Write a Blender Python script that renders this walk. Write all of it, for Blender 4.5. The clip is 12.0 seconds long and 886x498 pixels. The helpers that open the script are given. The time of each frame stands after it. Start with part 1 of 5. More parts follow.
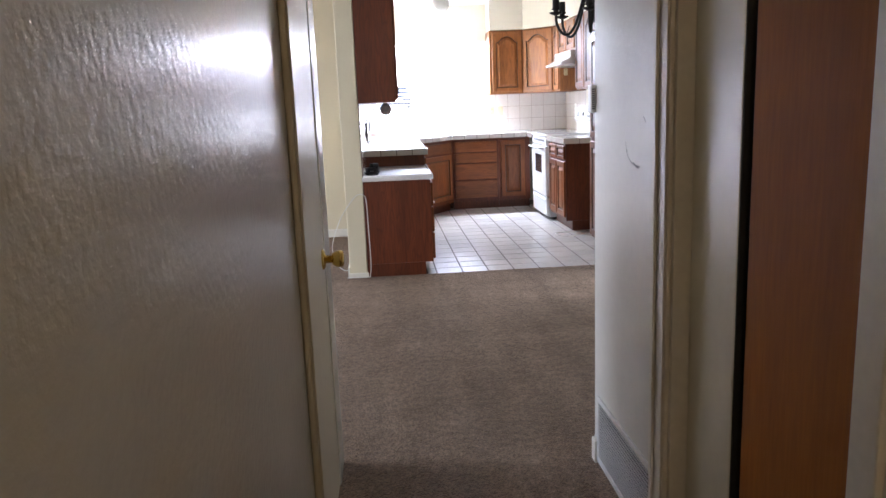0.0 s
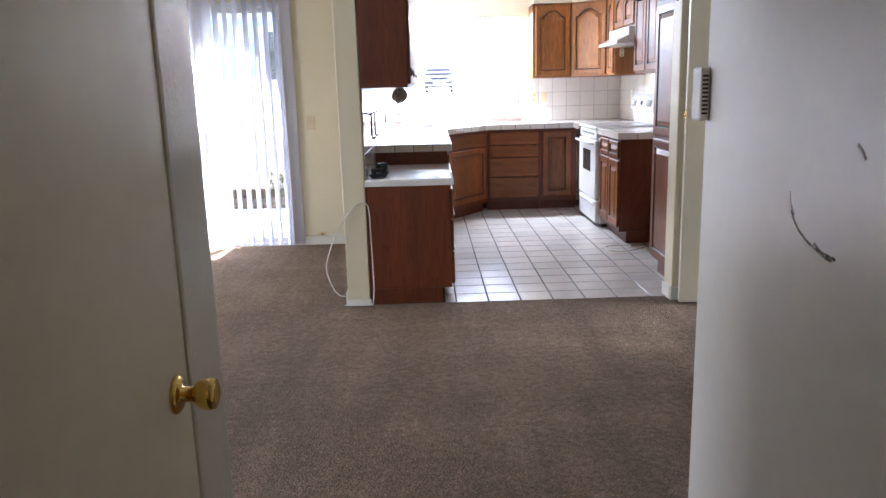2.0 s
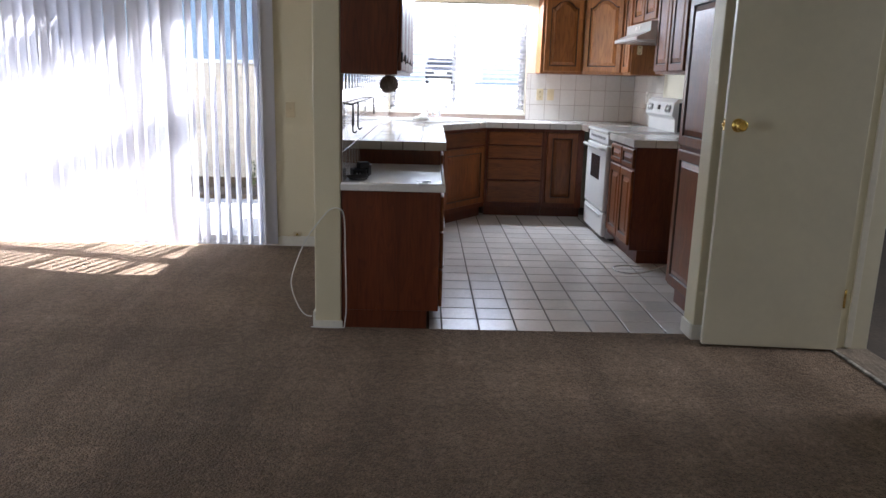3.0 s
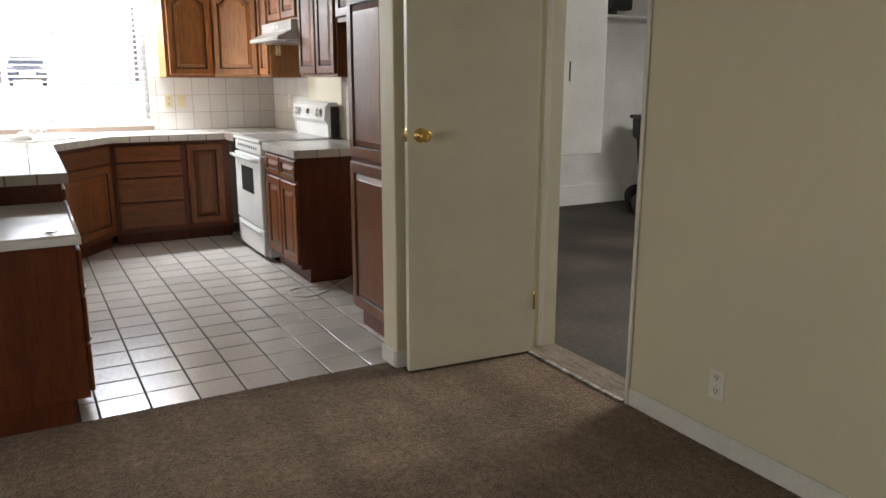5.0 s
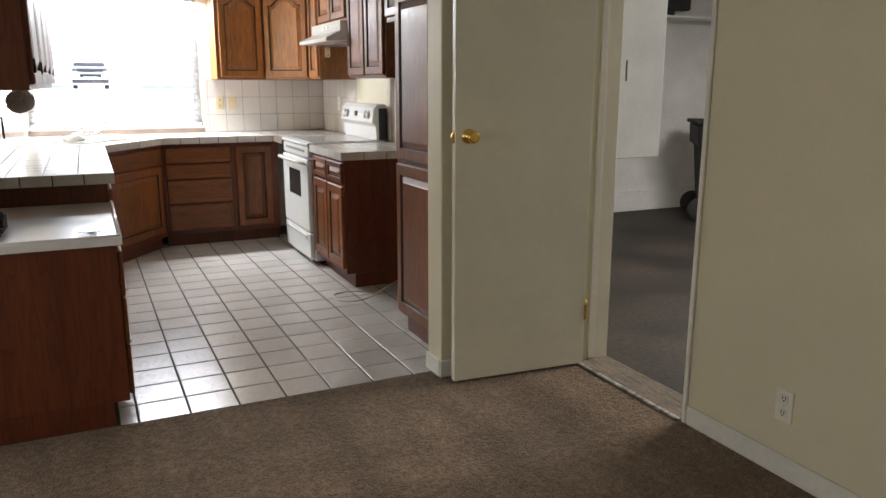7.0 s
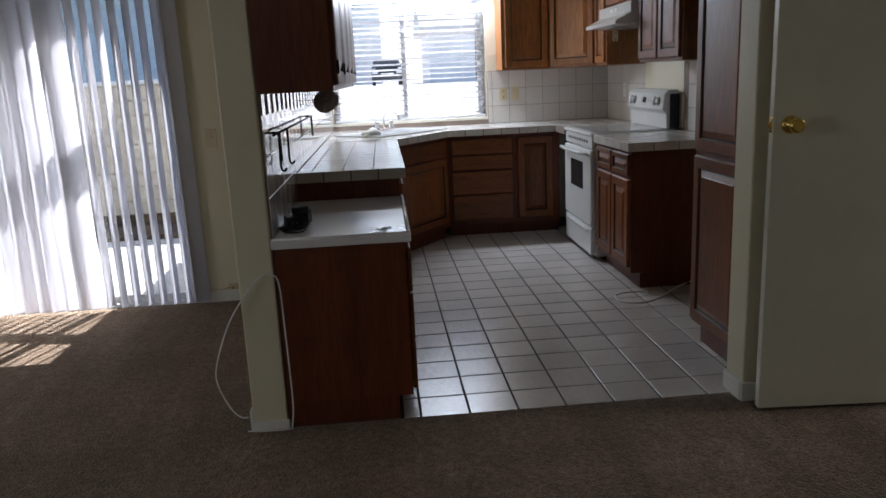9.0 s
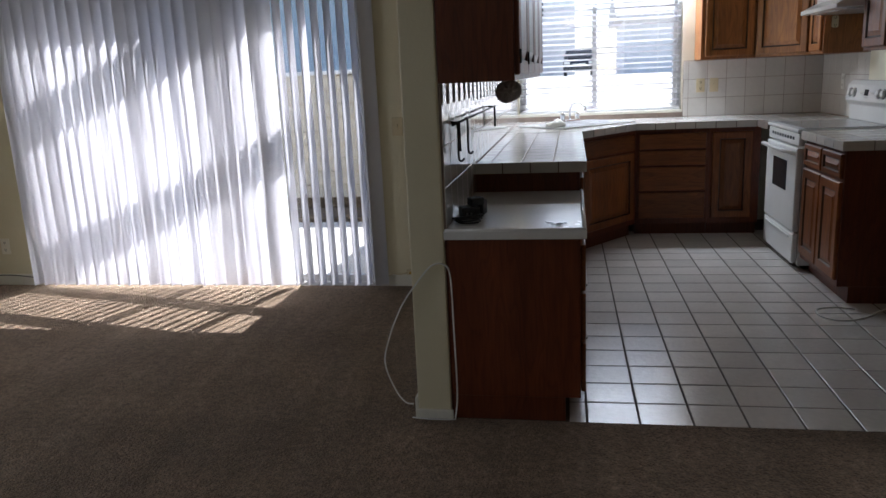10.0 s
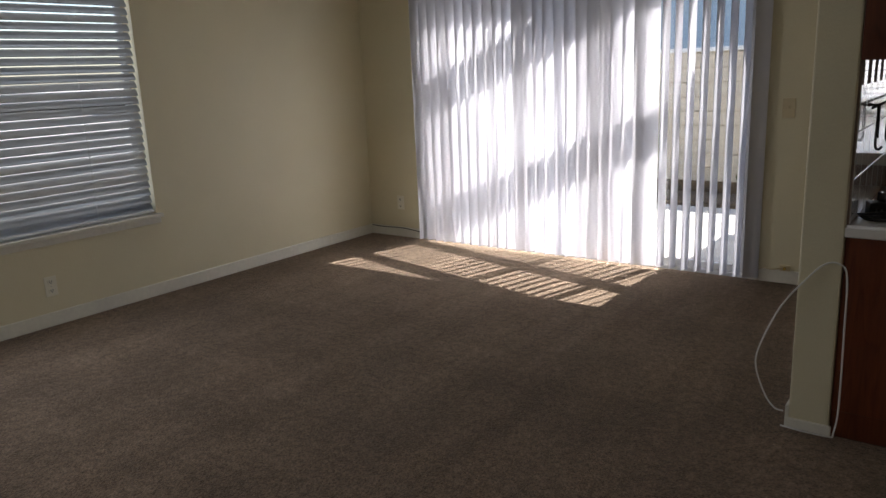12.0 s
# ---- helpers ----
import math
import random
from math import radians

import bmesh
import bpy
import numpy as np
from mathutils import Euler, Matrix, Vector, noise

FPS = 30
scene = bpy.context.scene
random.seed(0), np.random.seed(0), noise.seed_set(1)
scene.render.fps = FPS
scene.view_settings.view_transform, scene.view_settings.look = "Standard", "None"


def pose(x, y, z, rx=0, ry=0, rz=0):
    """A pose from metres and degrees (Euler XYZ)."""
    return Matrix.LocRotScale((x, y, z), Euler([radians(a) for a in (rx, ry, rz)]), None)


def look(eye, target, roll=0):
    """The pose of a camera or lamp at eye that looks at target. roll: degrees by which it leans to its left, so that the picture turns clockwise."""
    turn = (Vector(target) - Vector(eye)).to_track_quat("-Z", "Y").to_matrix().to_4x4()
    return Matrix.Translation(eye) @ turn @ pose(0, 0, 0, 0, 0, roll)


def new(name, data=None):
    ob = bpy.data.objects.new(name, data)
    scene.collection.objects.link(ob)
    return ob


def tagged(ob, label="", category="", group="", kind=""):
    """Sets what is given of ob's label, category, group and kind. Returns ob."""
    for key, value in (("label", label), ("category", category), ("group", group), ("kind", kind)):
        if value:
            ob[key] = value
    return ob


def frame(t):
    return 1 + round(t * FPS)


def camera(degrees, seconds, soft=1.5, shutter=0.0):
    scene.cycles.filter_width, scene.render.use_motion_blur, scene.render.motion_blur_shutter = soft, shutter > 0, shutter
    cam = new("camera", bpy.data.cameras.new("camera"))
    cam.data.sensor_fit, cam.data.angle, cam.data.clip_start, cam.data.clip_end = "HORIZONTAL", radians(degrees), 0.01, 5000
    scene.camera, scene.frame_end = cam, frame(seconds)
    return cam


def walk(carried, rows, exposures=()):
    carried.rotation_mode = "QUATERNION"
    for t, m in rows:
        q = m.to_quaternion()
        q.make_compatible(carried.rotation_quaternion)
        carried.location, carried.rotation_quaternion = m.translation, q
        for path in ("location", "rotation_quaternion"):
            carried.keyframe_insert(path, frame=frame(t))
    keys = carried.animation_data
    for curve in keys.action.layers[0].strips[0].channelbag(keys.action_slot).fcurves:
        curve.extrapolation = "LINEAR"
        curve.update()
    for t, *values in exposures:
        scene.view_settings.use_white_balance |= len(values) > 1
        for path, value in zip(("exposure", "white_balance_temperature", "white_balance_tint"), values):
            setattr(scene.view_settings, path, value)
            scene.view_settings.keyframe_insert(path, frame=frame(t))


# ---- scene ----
cam = camera(61.3, 12.0)

PATH = [
    (0, (0.34, -5.591, 1.293), (0.473, -3.632, 0.912), -2.3),
    (0.5, (0.414, -5.353, 1.294), (0.527, -3.391, 0.924), -1.1),
    (1, (0.484, -5.014, 1.298), (0.523, -3.05, 0.921), -0.2),
    (1.5, (0.507, -4.718, 1.307), (0.537, -2.758, 0.908), -1.2),
    (2, (0.558, -4.419, 1.314), (0.575, -2.464, 0.891), -1.6),
    (2.5, (0.617, -4.086, 1.335), (0.627, -2.138, 0.885), 0.9),
    (2.7, (0.601, -3.938, 1.304), (0.623, -1.988, 0.86), 1.3),
    (4.3, (0.591, -3.184, 1.338), (1.045, -1.293, 0.874), 0.0),
    (4.5, (0.588, -3.149, 1.345), (1.216, -1.304, 0.895), 0.1),
    (5, (0.52, -3.112, 1.367), (1.468, -1.407, 0.925), 0.1),
    (5.5, (0.483, -3.074, 1.347), (1.481, -1.395, 0.916), 0.1),
    (6, (0.511, -3.04, 1.351), (1.502, -1.356, 0.924), 0.1),
    (6.5, (0.561, -3.015, 1.341), (1.496, -1.299, 0.917), 0.2),
    (8.3, (0.604, -2.899, 1.344), (1.042, -1.0, 0.891), -1.3),
    (8.5, (0.572, -2.844, 1.343), (0.938, -0.93, 0.889), -1.6),
    (9, (0.591, -2.764, 1.351), (0.73, -0.819, 0.903), -2.7),
    (9.5, (0.613, -2.712, 1.351), (0.521, -0.763, 0.909), -3.0),
    (10, (0.621, -2.683, 1.345), (0.278, -0.764, 0.896), -2.6),
    (10.5, (0.612, -2.672, 1.333), (0.072, -0.8, 0.882), -2.5),
    (11, (0.584, -2.662, 1.324), (-0.199, -0.878, 0.873), -2.7),
    (11.5, (0.546, -2.692, 1.333), (-0.451, -1.02, 0.875), -2.3),
    (12, (0.519, -2.729, 1.344), (-0.646, -1.171, 0.879), -2.4),
]
EXPOSURES = [(0, 3.7, 5600, 17), (1.5, 3.8, 5600, 16), (2.0, 3.4, 5650, 16), (2.5, 2.72, 5700, 15), (4.5, 1.95, 6300, 12), (5.0, 2.65, 6500, 11), (5.5, 3.05, 6650, 11),
             (6.0, 3.2, 6620, 11), (6.5, 3.05, 6600, 11), (8.5, 1.4, 6000, 11), (9.5, 1.18, 5850, 12), (10.5, 1.25, 6000, 11), (12, 1.3, 6300, 12)]
walk(cam, [(t, look(eye, target, roll)) for t, eye, target, roll in PATH], EXPOSURES)

# ---------------- world, sun, lights ----------------
SUN_AZ = radians(15.0)                # east of +y
SUN_EL = radians(60.5)
world = bpy.data.worlds.new("world")
scene.world = world
world.use_nodes = True
wn = world.node_tree.nodes
sky = wn.new("ShaderNodeTexSky")
sky.sky_type = "NISHITA"
sky.sun_disc = False
sky.sun_elevation = SUN_EL
sky.sun_rotation = SUN_AZ
world.node_tree.links.new(sky.outputs[0], wn["Background"].inputs[0])
wn["Background"].inputs[1].default_value = 0.15
sun = new("sun", bpy.data.lights.new("sun", "SUN"))
sun.data.energy = 5.0
sun.data.angle = radians(0.4)
sun.data.color = (1.0, 0.95, 0.87)
sun.matrix_world = look((math.sin(SUN_AZ) * math.cos(SUN_EL) * 20, math.cos(SUN_AZ) * math.cos(SUN_EL) * 20, math.sin(SUN_EL) * 20), (0, 0, 0))


def area_lamp(name, m, w, h, energy, color=(0.9, 0.95, 1.0)):
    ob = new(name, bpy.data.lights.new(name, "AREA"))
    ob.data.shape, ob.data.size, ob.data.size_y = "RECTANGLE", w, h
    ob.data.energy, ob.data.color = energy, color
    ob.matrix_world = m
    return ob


# area lamps for the windows' sky light, plus unseen garage and hall fills
WEST_PANE = -3.755 - 0.058
area_lamp("sky_light_kitchen", look((0.88, 4.07, 2.05), (0.88, 4.00, 1.0)), 1.25, 0.11, 16)
# unseen lamp added to light the garage
area_lamp("garage_fill", look((5.4, -0.35, 2.55), (5.4, -0.34, 0.0)), 1.6, 1.2, 25, (1.0, 0.97, 0.92))
# unseen warm lamp added at the hall's far end
area_lamp("hall_fill", look((0.6, -6.7, 2.45), (0.75, -4.6, 0.6)), 0.3, 0.3, 0.55, (1.0, 0.67, 0.34))
area_lamp("sky_light_west_pane", look((WEST_PANE, -1.375, 1.27), (1.0, -1.375, 1.27)), 2.6, 1.3, 3.5, (0.97, 0.98, 1.0))
# lamp added on the blind's room side, along the window's unseen south part
area_lamp("sky_light_west", look((-3.76, -2.0, 1.27), (1.0, -2.0, 1.1)), 1.4, 1.35, 8.0, (0.97, 0.98, 1.0))


# ---------------- materials ----------------
def ramp(nt, fac, stops):
    r = nt.nodes.new("ShaderNodeValToRGB")
    el = r.color_ramp.elements
    while len(el) < len(stops):
        el.new(0.5)
    for e, (p, c) in zip(el, stops):
        e.position, e.color = p, (*c, 1)
    nt.links.new(fac, r.inputs[0])
    return r.outputs[0]


def material(name, base, rough=0.5, metal=0.0, grain=(60.0, 0.12), blotch=(3.0, 0.1), bump=(80.0, 0.02), stretch=(1, 1, 1), random_tone=0.0, coat=0.0, rough_var=0.1, obj=True):
    """A surface with fine grain and broad blotches in its tone, and a fine relief."""
    mat = bpy.data.materials.new(name)
    mat.use_nodes = True
    nt = mat.node_tree
    b = nt.nodes["Principled BSDF"]
    b.inputs["Roughness"].default_value, b.inputs["Metallic"].default_value = rough, metal
    b.inputs["Coat Weight"].default_value = coat
    b.inputs["Coat Roughness"].default_value = 0.12
    tc = nt.nodes.new("ShaderNodeTexCoord")
    mp = nt.nodes.new("ShaderNodeMapping")
    mp.inputs["Scale"].default_value = stretch
    if obj:
        nt.links.new(tc.outputs["Object"], mp.inputs[0])
    else:
        geo = nt.nodes.new("ShaderNodeNewGeometry")
        nt.links.new(geo.outputs["Position"], mp.inputs[0])

    def noisy(scale, detail=5):
        n = nt.nodes.new("ShaderNodeTexNoise")
        n.inputs["Scale"].default_value, n.inputs["Detail"].default_value = scale, detail
        nt.links.new(mp.outputs[0], n.inputs[0])
        return n.outputs[0]

    def mul(col, fac, amount):
        lo, hi = 1 - amount, 1 + amount
        c = ramp(nt, fac, [(0.3, (lo,) * 3), (0.7, (hi,) * 3)])
        m = nt.nodes.new("ShaderNodeMix")
        m.data_type, m.blend_type = "RGBA", "MULTIPLY"
        m.inputs[0].default_value = 1
        nt.links.new(col, m.inputs[6])
        nt.links.new(c, m.inputs[7])
        return m.outputs[2]

    rgb = nt.nodes.new("ShaderNodeRGB")
    rgb.outputs[0].default_value = (*base, 1)
    col = rgb.outputs[0]
    g = noisy(grain[0])
    col = mul(col, g, grain[1])
    bl = noisy(blotch[0], 3)
    col = mul(col, bl, blotch[1])
    if random_tone:
        oi = nt.nodes.new("ShaderNodeObjectInfo")
        col = mul(col, oi.outputs["Random"], random_tone)
    nt.links.new(col, b.inputs["Base Color"])
    if rough_var:
        mr = nt.nodes.new("ShaderNodeMapRange")
        mr.inputs[3].default_value, mr.inputs[4].default_value = max(0.02, rough - rough_var), min(1, rough + rough_var)
        nt.links.new(bl, mr.inputs[0])
        nt.links.new(mr.outputs[0], b.inputs["Roughness"])
    if bump[1]:
        bp = nt.nodes.new("ShaderNodeBump")
        bp.inputs["Strength"].default_value, bp.inputs["Distance"].default_value = 1.0, bump[1]
        nt.links.new(noisy(bump[0], 3), bp.inputs["Height"])
        nt.links.new(bp.outputs[0], b.inputs["Normal"])
    return mat


def oak(name, base, axis):
    """Stained oak: long grain streaks, pores and slow drift in tone, along one axis."""
    st = {"z": (13, 13, 0.8), "x": (0.8, 13, 13), "y": (13, 0.8, 13)}[axis]
    mat = material(name, base, rough=0.42, grain=(9.0, 0.2), blotch=(0.8, 0.22), bump=(16.0, 0.001), stretch=st, random_tone=0.12, coat=0.05)
    nt = mat.node_tree
    b = nt.nodes["Principled BSDF"]
    tc = nt.nodes.new("ShaderNodeTexCoord")
    mp = nt.nodes.new("ShaderNodeMapping")
    mp.inputs["Scale"].default_value = {"z": (1, 1, 0.16), "x": (0.16, 1, 1), "y": (1, 0.16, 1)}[axis]
    nt.links.new(tc.outputs["Object"], mp.inputs[0])
    n = nt.nodes.new("ShaderNodeTexNoise")
    n.inputs["Scale"].default_value, n.inputs["Detail"].default_value = 7.0, 2
    nt.links.new(mp.outputs[0], n.inputs[0])
    # contour lines of a stretched noise read as cathedral grain
    k = nt.nodes.new("ShaderNodeMath")
    k.operation = "MULTIPLY"
    k.inputs[1].default_value = 16.0
    nt.links.new(n.outputs[0], k.inputs[0])
    f = nt.nodes.new("ShaderNodeMath")
    f.operation = "FRACT"
    nt.links.new(k.outputs[0], f.inputs[0])
    m = nt.nodes.new("ShaderNodeMix")
    m.data_type, m.blend_type = "RGBA", "MULTIPLY"
    m.inputs[0].default_value = 1
    nt.links.new(b.inputs["Base Color"].links[0].from_socket, m.inputs[6])
    nt.links.new(ramp(nt, f.outputs[0], [(0.0, (0.80, 0.76, 0.72)), (0.25, (1.02, 1.0, 0.98)), (0.85, (1.10, 1.10, 1.08)), (1.0, (0.82, 0.78, 0.74))]), m.inputs[7])
    nt.links.new(m.outputs[2], b.inputs["Base Color"])
    return mat


M_WALL = material("cream_wall_paint", (0.70, 0.635, 0.45), 0.5, grain=(220, 0.03), blotch=(1.3, 0.03), bump=(90, 0.0008), obj=False)
# the wall cream, lightened for the washed-out light in the kitchen
M_KWALL = material("cream_paint_lit", (0.73, 0.68, 0.545), 0.5, grain=(220, 0.03), blotch=(1.3, 0.03), bump=(90, 0.0008), obj=False)
M_HALL = material("glossy_cream_paint", (0.63, 0.62, 0.55), 0.25, grain=(30, 0.02), blotch=(1.2, 0.05), bump=(70, 0.0011), obj=False, rough_var=0.06)
M_HALL.node_tree.nodes["Principled BSDF"].inputs["Specular IOR Level"].default_value = 0.32
# hall paint without orange peel, lightened for the patio light on it
M_HALLE = material("smooth_paint_lit", (0.74, 0.72, 0.655), 0.34, grain=(30, 0.02), blotch=(1.2, 0.05), bump=(45, 0.0002), obj=False, rough_var=0.06)
M_DOOR = material("semi_gloss_door_paint", (0.74, 0.695, 0.545), 0.34, grain=(25, 0.02), blotch=(2.2, 0.05), bump=(9, 0.0012), rough_var=0.08)
M_TRIM = material("white_trim_paint", (0.76, 0.73, 0.64), 0.38, grain=(40, 0.04), blotch=(3.0, 0.06), bump=(30, 0.0008))
M_CEIL = material("white_ceiling", (0.78, 0.76, 0.70), 0.8, grain=(120, 0.05), bump=(90, 0.006))
def carpet():
    """Cut pile: tufts, brushed streaks and broad traffic wear."""
    mat = material("brown_carpet", (0.235, 0.166, 0.115), 0.98, grain=(125, 0.6), blotch=(1.1, 0.09), bump=(110, 0.04), obj=False, rough_var=0.01)
    nt = mat.node_tree
    b = nt.nodes["Principled BSDF"]
    b.inputs["Specular IOR Level"].default_value = 0.1
    b.inputs["Sheen Weight"].default_value = 0.45
    b.inputs["Sheen Tint"].default_value = (0.74, 0.61, 0.50, 1)
    b.inputs["Sheen Roughness"].default_value = 0.6
    geo = nt.nodes.new("ShaderNodeNewGeometry")
    col = b.inputs["Base Color"].links[0].from_socket
    for scale, stretch, turn, lo, hi in ((1.6, (1, 1, 1), 0, (0.80, 0.79, 0.78), (1.14, 1.14, 1.14)), (6.0, (1, 0.16, 1), 25, (0.80, 0.79, 0.77), (1.13, 1.13, 1.13)), (5.0, (0.2, 1, 1), -12, (0.86, 0.86, 0.85), (1.09, 1.09, 1.09)), (30.0, (1, 1, 1), 0, (0.76, 0.76, 0.76), (1.25, 1.25, 1.25))):
        mp = nt.nodes.new("ShaderNodeMapping")
        mp.inputs["Scale"].default_value = stretch
        mp.inputs["Rotation"].default_value = (0, 0, radians(turn))
        n = nt.nodes.new("ShaderNodeTexNoise")
        n.inputs["Scale"].default_value, n.inputs["Detail"].default_value = scale, 6
        nt.links.new(geo.outputs["Position"], mp.inputs[0])
        nt.links.new(mp.outputs[0], n.inputs[0])
        m = nt.nodes.new("ShaderNodeMix")
        m.data_type, m.blend_type = "RGBA", "MULTIPLY"
        m.inputs[0].default_value = 1
        nt.links.new(col, m.inputs[6])
        nt.links.new(ramp(nt, n.outputs[0], [(0.36, lo), (0.64, hi)]), m.inputs[7])
        col = m.outputs[2]
    nt.links.new(col, b.inputs["Base Color"])
    return mat


M_CARPET = carpet()
M_TILE = material("white_floor_tile", (0.62, 0.585, 0.55), 0.22, grain=(40, 0.05), blotch=(2.5, 0.04), bump=(38, 0.0016), random_tone=0.05, rough_var=0.06, obj=False)
M_GROUT = material("grey_brown_grout", (0.075, 0.058, 0.046), 0.9, grain=(200, 0.2), blotch=(4, 0.2), bump=(200, 0.002), obj=False)
M_CTILE = material("white_counter_tile", (0.70, 0.67, 0.63), 0.10, grain=(30, 0.03), blotch=(2, 0.03), bump=(16, 0.0008), random_tone=0.03, rough_var=0.05, obj=False)
M_CGROUT = material("pale_grout", (0.17, 0.13, 0.105), 0.9, grain=(200, 0.2), blotch=(6, 0.2), bump=(200, 0.001), obj=False)
M_WGROUT = material("wall_tile_grout", (0.32, 0.25, 0.21), 0.9, grain=(200, 0.2), blotch=(6, 0.2), bump=(200, 0.001), obj=False)
OAK = (0.195, 0.062, 0.014)
M_OAKZ = oak("oak_upright_grain", OAK, "z")
M_OAKX = oak("oak_level_grain", OAK, "x")
# same oak, darkened to hold the shade of sides, ends and toe kicks
M_OAKSHADE = oak("oak_shaded_side", (0.12, 0.027, 0.007), "z")
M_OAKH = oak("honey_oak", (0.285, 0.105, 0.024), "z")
# darker oak that paints the shade in the door grooves
M_GROOVESHADE = oak("oak_groove_shade", (0.06, 0.026, 0.014), "x")
M_LAM = material("white_laminate", (0.74, 0.72, 0.69), 0.25, grain=(60, 0.02), blotch=(3, 0.03), bump=(60, 0.0002))
M_ENAMEL = material("white_enamel", (0.78, 0.78, 0.77), 0.18, grain=(20, 0.01), blotch=(3, 0.02), bump=(30, 0.0001), rough_var=0.04)
M_BLACKGLASS = material("black_oven_glass", (0.03, 0.032, 0.036), 0.08, bump=(10, 0.0), rough_var=0.02)
M_BLACK = material("black_plastic", (0.018, 0.018, 0.02), 0.45, grain=(80, 0.1), bump=(90, 0.0005))
M_IRON = material("black_iron", (0.02, 0.018, 0.016), 0.5, 0.6, grain=(70, 0.2), bump=(60, 0.001))
M_BRASS = material("polished_brass", (0.78, 0.55, 0.16), 0.14, 1.0, grain=(50, 0.04), bump=(50, 0.0001), rough_var=0.06)
M_CHROME = material("chrome", (0.75, 0.76, 0.78), 0.12, 1.0, grain=(40, 0.03), bump=(40, 0.0001), rough_var=0.05)
M_STEEL = material("brushed_steel", (0.5, 0.5, 0.5), 0.32, 1.0, grain=(90, 0.06), stretch=(1, 12, 12), bump=(60, 0.0002))
M_ALU = material("white_aluminium", (0.74, 0.75, 0.77), 0.4, grain=(40, 0.03), bump=(50, 0.0003))
M_ALMOND = material("almond_plastic", (0.62, 0.52, 0.33), 0.35, grain=(40, 0.03), bump=(40, 0.0001))
M_WHITEP = material("white_plastic", (0.78, 0.77, 0.73), 0.35, grain=(40, 0.03), bump=(40, 0.0001))
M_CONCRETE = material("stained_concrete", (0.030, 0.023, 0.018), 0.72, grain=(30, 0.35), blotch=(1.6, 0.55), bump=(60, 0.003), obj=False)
M_BLOCK = material("painted_block", (0.72, 0.71, 0.69), 0.7, grain=(40, 0.06), blotch=(2.0, 0.10), bump=(30, 0.006), obj=False)
M_SIDING = material("beige_siding", (0.60, 0.54, 0.45), 0.7, grain=(20, 0.1), blotch=(1.0, 0.1), bump=(30, 0.002), stretch=(1, 1, 8))
M_PATIO = material("pale_patio_concrete", (0.55, 0.53, 0.49), 0.85, grain=(40, 0.12), blotch=(0.8, 0.12), bump=(60, 0.003), obj=False)
M_SOIL = material("dry_soil", (0.16, 0.115, 0.075), 0.95, grain=(40, 0.4), blotch=(2, 0.3), bump=(30, 0.02), obj=False)
M_RUBBER = material("black_rubber", (0.02, 0.02, 0.02), 0.7, grain=(60, 0.2), bump=(60, 0.001))
M_BIN = material("black_bin_plastic", (0.006, 0.006, 0.006), 0.7, grain=(60, 0.1), bump=(60, 0.001))


def vinyl():
    mat = bpy.data.materials.new("translucent_vinyl_slat")
    mat.use_nodes = True
    nt = mat.node_tree
    b = nt.nodes["Principled BSDF"]
    b.inputs["Base Color"].default_value = (0.80, 0.80, 0.84, 1)
    b.inputs["Roughness"].default_value = 0.45
    tr = nt.nodes.new("ShaderNodeBsdfTranslucent")
    tr.inputs[0].default_value = (0.86, 0.86, 0.92, 1)
    mx = nt.nodes.new("ShaderNodeMixShader")
    mx.inputs[0].default_value = 0.30
    nt.links.new(b.outputs[0], mx.inputs[1])
    nt.links.new(tr.outputs[0], mx.inputs[2])
    nt.links.new(mx.outputs[0], nt.nodes["Material Output"].inputs[0])
    return mat


def glass():
    mat = bpy.data.materials.new("window_glass")
    mat.use_nodes = True
    b = mat.node_tree.nodes["Principled BSDF"]
    b.inputs["Transmission Weight"].default_value = 1
    b.inputs["Roughness"].default_value = 0.0
    b.inputs["IOR"].default_value = 1.45
    return mat


M_VINYL = vinyl()
M_GLASS = glass()
M_SLAT = material("white_faux_wood_slat", (0.66, 0.66, 0.65), 0.38, grain=(14, 0.05), blotch=(3, 0.05), bump=(40, 0.0003), stretch=(0.3, 4, 4))
sn = M_SLAT.node_tree
st_ = sn.nodes.new("ShaderNodeBsdfTranslucent")
st_.inputs[0].default_value = (0.8, 0.8, 0.78, 1)
sm = sn.nodes.new("ShaderNodeMixShader")
sm.inputs[0].default_value = 0.06
sn.links.new(sn.nodes["Principled BSDF"].outputs[0], sm.inputs[1])
sn.links.new(st_.outputs[0], sm.inputs[2])
sn.links.new(sm.outputs[0], sn.nodes["Material Output"].inputs[0])
M_IVORY = material("ivory_plastic", (0.80, 0.76, 0.64), 0.35, grain=(40, 0.03), bump=(40, 0.0001))
M_GLOBE = material("white_opal_glass", (0.8, 0.8, 0.78), 0.2, grain=(20, 0.01), bump=(20, 0.0))


# ---------------- mesh helpers ----------------
def bm_box(x0, x1, y0, y1, z0, z1, bevel=0.0, bm=None):
    bm = bm or bmesh.new()
    r = bmesh.ops.create_cube(bm, size=1)
    vs = r["verts"]
    for v in vs:
        v.co = ((x0 + x1) / 2 + v.co.x * (x1 - x0), (y0 + y1) / 2 + v.co.y * (y1 - y0), (z0 + z1) / 2 + v.co.z * (z1 - z0))
    if bevel:
        es = list({e for v in vs for e in v.link_edges})
        bmesh.ops.bevel(bm, geom=es, offset=bevel, segments=2, affect="EDGES", profile=0.5)
    return bm


